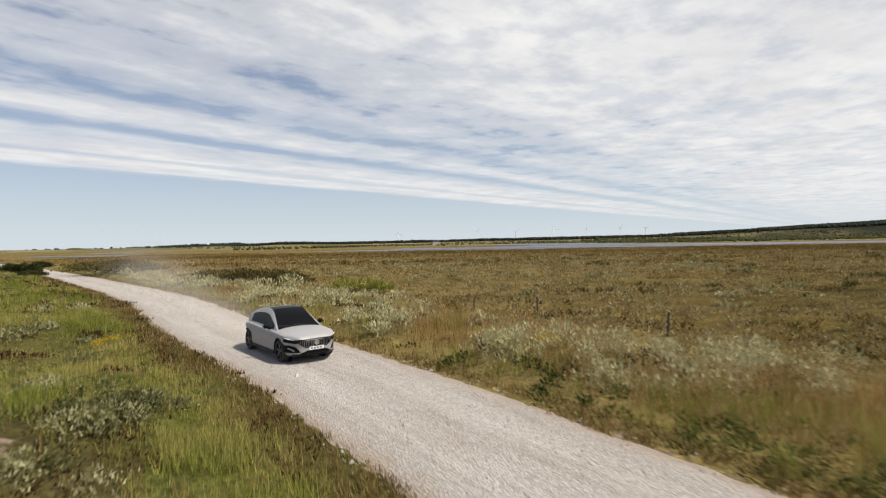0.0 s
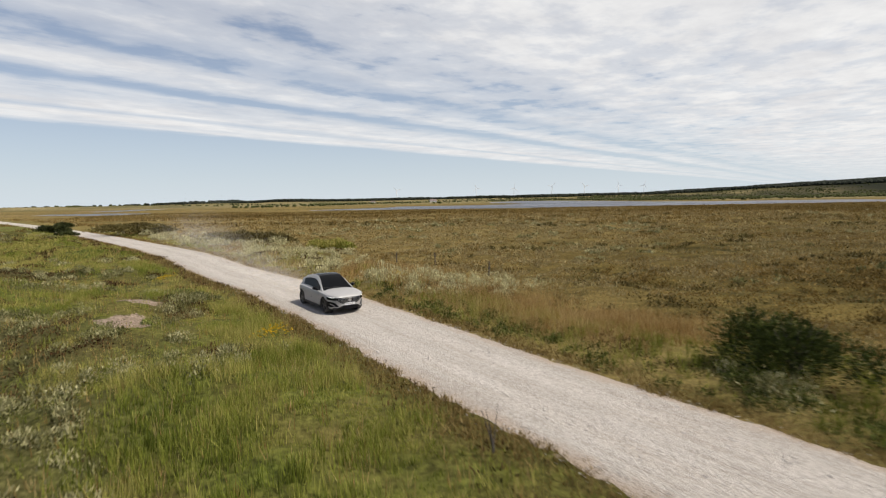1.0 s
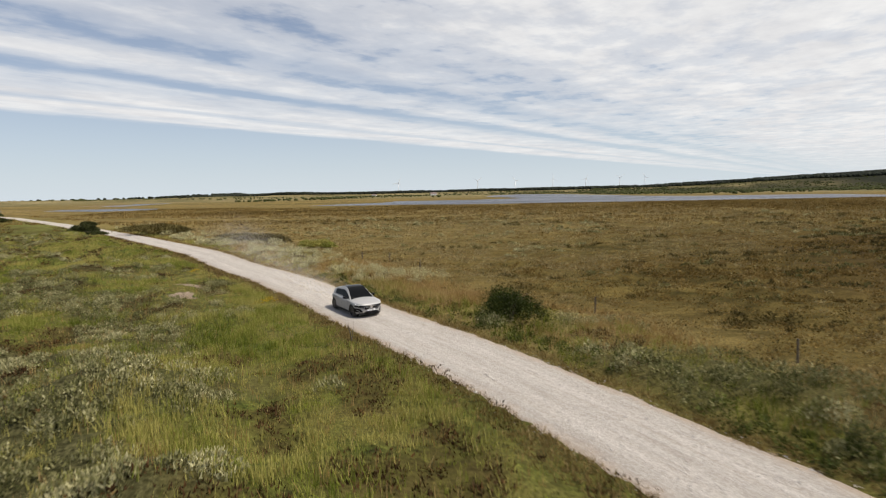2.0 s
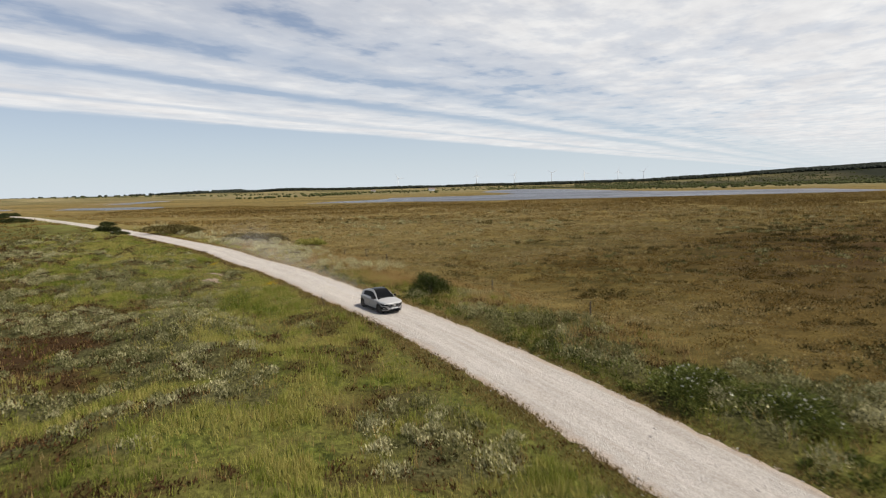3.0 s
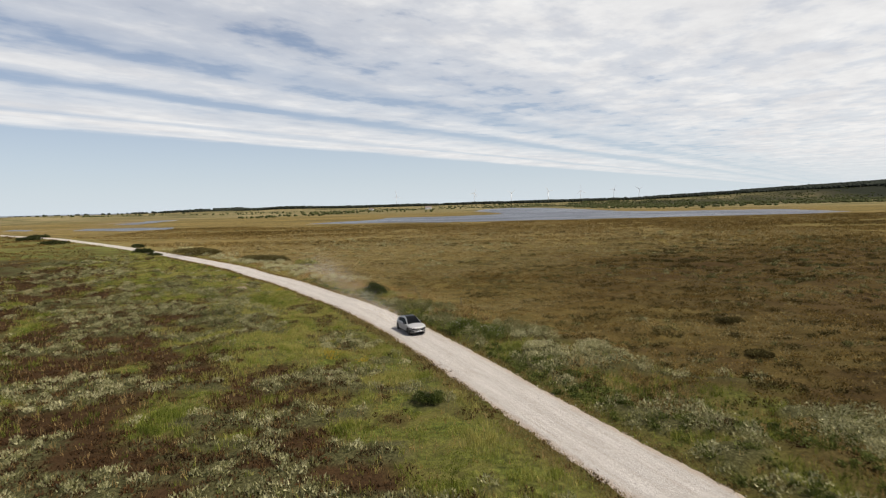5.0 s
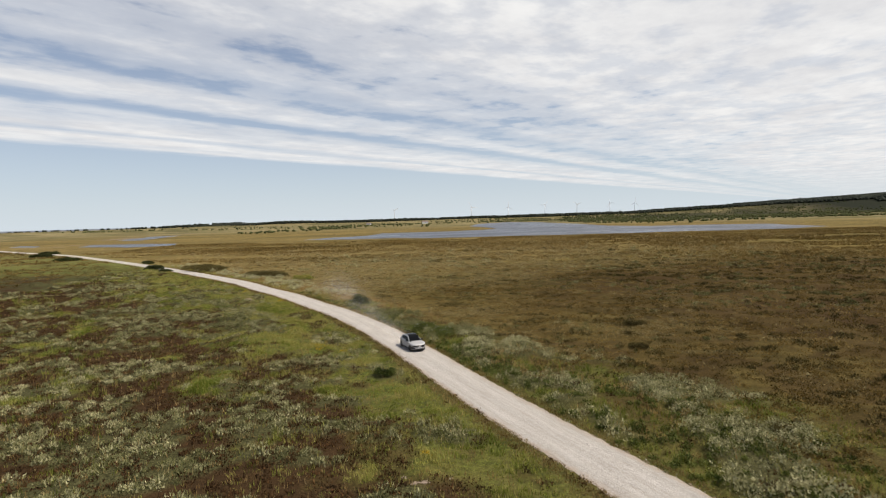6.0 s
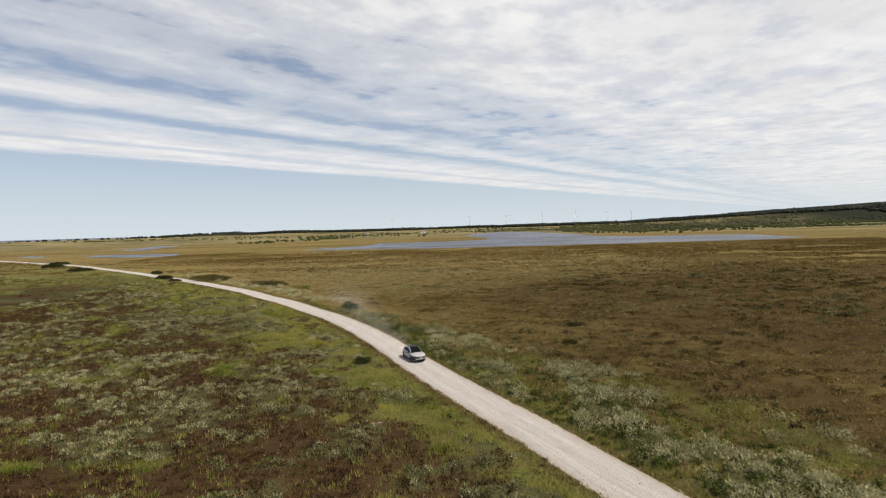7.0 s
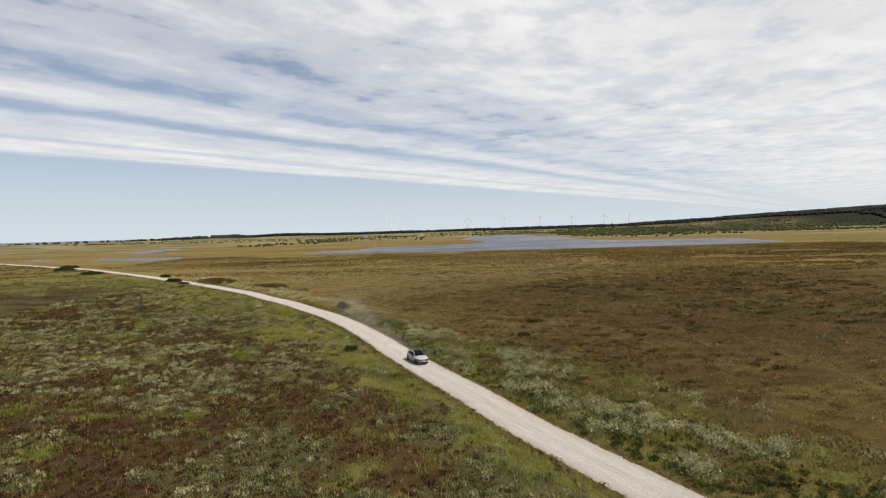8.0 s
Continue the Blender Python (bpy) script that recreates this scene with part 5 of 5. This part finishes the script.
    for k in range(19):
        x = -0.54 + 1.08 * k / 18
        if abs(x) < 0.10:
            continue
        bm = nose_panel(tree, x - 0.0045, x + 0.0045, lambda q: grille_low(q) + 0.03, lambda q: grille_high(q) - 0.045, 1, 3, 0.026, 0.02)
        part("slat", bm, CHROME, grille, "upright chrome slat")
    bm = bmesh.new()
    made = bmesh.ops.create_cone(bm, cap_ends=True, segments=24, radius1=0.085, radius2=0.08, depth=0.02)["verts"]
    c = on_nose(tree, 0, 0.69, 0.03)
    for v in made:
        v.co = Vector((v.co.x, c.y - v.co.z, c.z + v.co.y))
    part("badge", bm, CHROME, grille, "round chrome badge without lettering")
    # headlamps, intakes, bumper blades, plate
    for s in (1, -1):
        lamp = part("headlight", nose_panel(tree, s * 0.625, s * 0.925, lambda x: 0.675 + 0.05 * (abs(x) - 0.62) / 0.3, lambda x: 0.815 + 0.04 * (abs(x) - 0.62) / 0.3, 10, 3, 0.012), LENS, root, "dark clear headlight")
        part("light_strip", nose_panel(tree, s * 0.70, s * 0.90, lambda x: 0.796 + 0.05 * (abs(x) - 0.62) / 0.3, lambda x: 0.806 + 0.05 * (abs(x) - 0.62) / 0.3, 6, 1, 0.018, 0.01), LAMP, lamp, "lit white daytime strip")
        part("air_intake", nose_panel(tree, s * 0.54, s * 0.915, lambda x: 0.35 + 0.03 * (abs(x) - 0.54), lambda x: curve(abs(x), (0.54, 0.66, 0.80, 0.92), (0.41, 0.58, 0.63, 0.61)), 14, 4, 0.010), GLOSS_BLACK, root, "black corner air intake")
        part("bumper_blade", nose_panel(tree, s * 0.70, s * 0.84, lambda x: curve(abs(x), (0.70, 0.76, 0.84), (0.42, 0.465, 0.505)), lambda x: curve(abs(x), (0.70, 0.76, 0.84), (0.455, 0.51, 0.54)), 8, 2, 0.03, 0.03), PAINT, root)
        part("bumper_bar", nose_panel(tree, s * 0.24, s * 0.88, lambda x: curve(abs(x), (0.24, 0.40, 0.58, 0.88), (0.475, 0.425, 0.345, 0.35)), lambda x: curve(abs(x), (0.24, 0.40, 0.58, 0.88), (0.525, 0.465, 0.385, 0.38)), 16, 2, 0.026, 0.03), PAINT, root)
    part("lower_grille", nose_panel(tree, -0.55, 0.55, lambda x: 0.315, lambda x: curve(abs(x), (0.24, 0.40, 0.55), (0.52, 0.46, 0.38)), 18, 3, 0.010), GLOSS_BLACK, root)
    part("chin_lip", nose_panel(tree, -0.74, 0.74, lambda x: 0.27, lambda x: 0.335, 14, 2, 0.020), GLOSS_BLACK, root)
    cy = on_nose(tree, 0.0, 0.51, 0.035).y
    bm = bmesh.new()
    box_into(bm, (-0.26, cy - 0.02, 0.455), (0.26, cy, 0.565))
    plate = part("number_plate", bm, PLATE, root, "white plate with dark bars")
    for k in range(4):
        bm = bmesh.new()
        x = -0.17 + 0.105 * k
        box_into(bm, (x, cy - 0.004, 0.485), (x + 0.06, cy + 0.004, 0.535))
        part("plate_bar", bm, BAR_INK, plate)
    # wipers, tail
    for x in (-0.35, 0.2):
        bm = bmesh.new()
        a, b = Vector((x, 1.02, 1.09)), Vector((x + 0.5, 0.95, 1.135))
        for p in (a, b):
            bmesh.ops.create_cube(bm, size=0.02, matrix=Matrix.Translation(p))
        bmesh.ops.convex_hull(bm, input=bm.verts[:])
        part("wiper", bm, MATT_BLACK, root)
    bm = bmesh.new()
    box_into(bm, (-0.46, -2.475, 0.80), (0.46, -2.40, 0.86))
    bmesh.ops.bevel(bm, geom=bm.edges[:], offset=0.02, segments=2, affect="EDGES")
    part("tail_light", bm, TAIL_RED, root, "full-width red tail light")
    wheels = [wheel_mesh(root, sx * TRACK, sy * WHEELBASE / 2) for sy in (1, -1) for sx in (1, -1)]
    return root, wheels


CAR, WHEELS = build_car()
CAR.scale = (1.045, 1.045, 1.045)


# ---- dust behind the car ----
def dust_material():
    m, n = material("airborne_dust")
    face = n.add("ShaderNodeBsdfDiffuse", {"Color": (0.88, 0.83, 0.76, 1)}).outputs[0]
    back = n.add("ShaderNodeBsdfTranslucent", {"Color": (0.88, 0.83, 0.76, 1)}).outputs[0]
    d = n.add("ShaderNodeMixShader", {0: 0.5, 1: face, 2: back}).outputs[0]
    tr = n.add("ShaderNodeBsdfTransparent").outputs[0]
    n.add("ShaderNodeOutputMaterial", {"Surface": n.add("ShaderNodeMixShader", {0: 0.12, 1: tr, 2: d}).outputs[0]})
    return m


DUST = dust_material()


def dust_puff(length, width, height, count, grain, lift, drift):
    """A haze of drifting specks, thick near the wheels and thin at the end."""
    t = rng.random(count) ** 1.5
    x = rng.normal(0, 1, count) * width * (0.35 + 0.65 * t) - drift * t
    y = -t * length + rng.normal(0, 0.3, count)
    z = np.abs(rng.normal(0, 1, count)) * height * (0.25 + 0.75 * t) + lift
    p = np.stack([x, y, z], 1)
    a, b = rng.normal(0, 1, (count, 3)), rng.normal(0, 1, (count, 3))
    s = grain * (0.6 + 1.2 * t)[:, None]
    v = np.stack([p + a * s, p - a * s * 0.5 + b * s, p - a * s * 0.5 - b * s], 1).reshape(-1, 3)
    v[:, 2] = np.maximum(v[:, 2], 0.02)
    ob = new("dust_cloud", mesh_from("dust_cloud", v, np.arange(len(v)).reshape(-1, 3), DUST))
    ob.visible_shadow = False
    return tagged(ob, "thin pale dust drifting behind the car", "dust", kind="stuff")


DUST_NEAR = dust_puff(12, 0.95, 0.5, 22000, 0.013, 0.05, 0.5)
DUST_FAR = dust_puff(60, 2.6, 2.3, 95000, 0.022, 0.1, 5.0)

grow_stones()


# ---- what moves ----
def way_at(run):
    """Place and heading (towards the start of the track) at a run along its middle."""
    x, y = np.interp(run, RUN, LINE[:, 0]), np.interp(run, RUN, LINE[:, 1])
    ax, ay = np.interp(run + 2.2, RUN, LINE[:, 0]), np.interp(run + 2.2, RUN, LINE[:, 1])
    bx, by = np.interp(run - 2.2, RUN, LINE[:, 0]), np.interp(run - 2.2, RUN, LINE[:, 1])
    h = Vector((bx - ax, by - ay)).normalized()
    return Vector((x, y)), h


FIRST_RUN = float(offset_from_road(np.array([-6.0]), np.array([15.75]))[1][0])   # where the front axle starts


def axle_run(t):
    return FIRST_RUN - 10.88 * t - 0.028 * t * t


def follow(t, behind, z=0.03):
    p, h = way_at(axle_run(t) + behind)
    side = curve(t, (0, 1, 3, 4, 6, 8), (-0.15, 0.15, 0.15, -0.05, -0.4, -0.55))   # plus: towards the track's left edge
    p = p + Vector((h.y, -h.x)) * side
    return pose(p.x, p.y, z, 0, 0, math.degrees(math.atan2(-h.x, h.y)))


def motions():
    times = [k * 0.1 for k in range(81)]
    walk(CAR, [(t, follow(t, WHEELBASE / 2, 0.03 + 0.006 * math.sin(t * 9) )) for t in times])
    walk(DUST_NEAR, [(t, follow(t, WHEELBASE + 0.9)) for t in times])
    walk(DUST_FAR, [(t, follow(t, WHEELBASE + 3.5)) for t in times])
    for w in WHEELS:
        p = w.matrix_basis.translation.copy()
        walk(w, [(k / FPS, pose(p.x, p.y, p.z, -math.degrees((axle_run(0) - axle_run(k / FPS)) / WHEEL_R), 0, 0)) for k in range(8 * FPS + 1)])
    for i, r in enumerate(ROTORS):
        p = r.matrix_basis.translation.copy()
        walk(r, [(t, pose(p.x, p.y, p.z, 0, 31 * i + 70 * t, 0)) for t in [k * 0.5 for k in range(17)]])


motions()
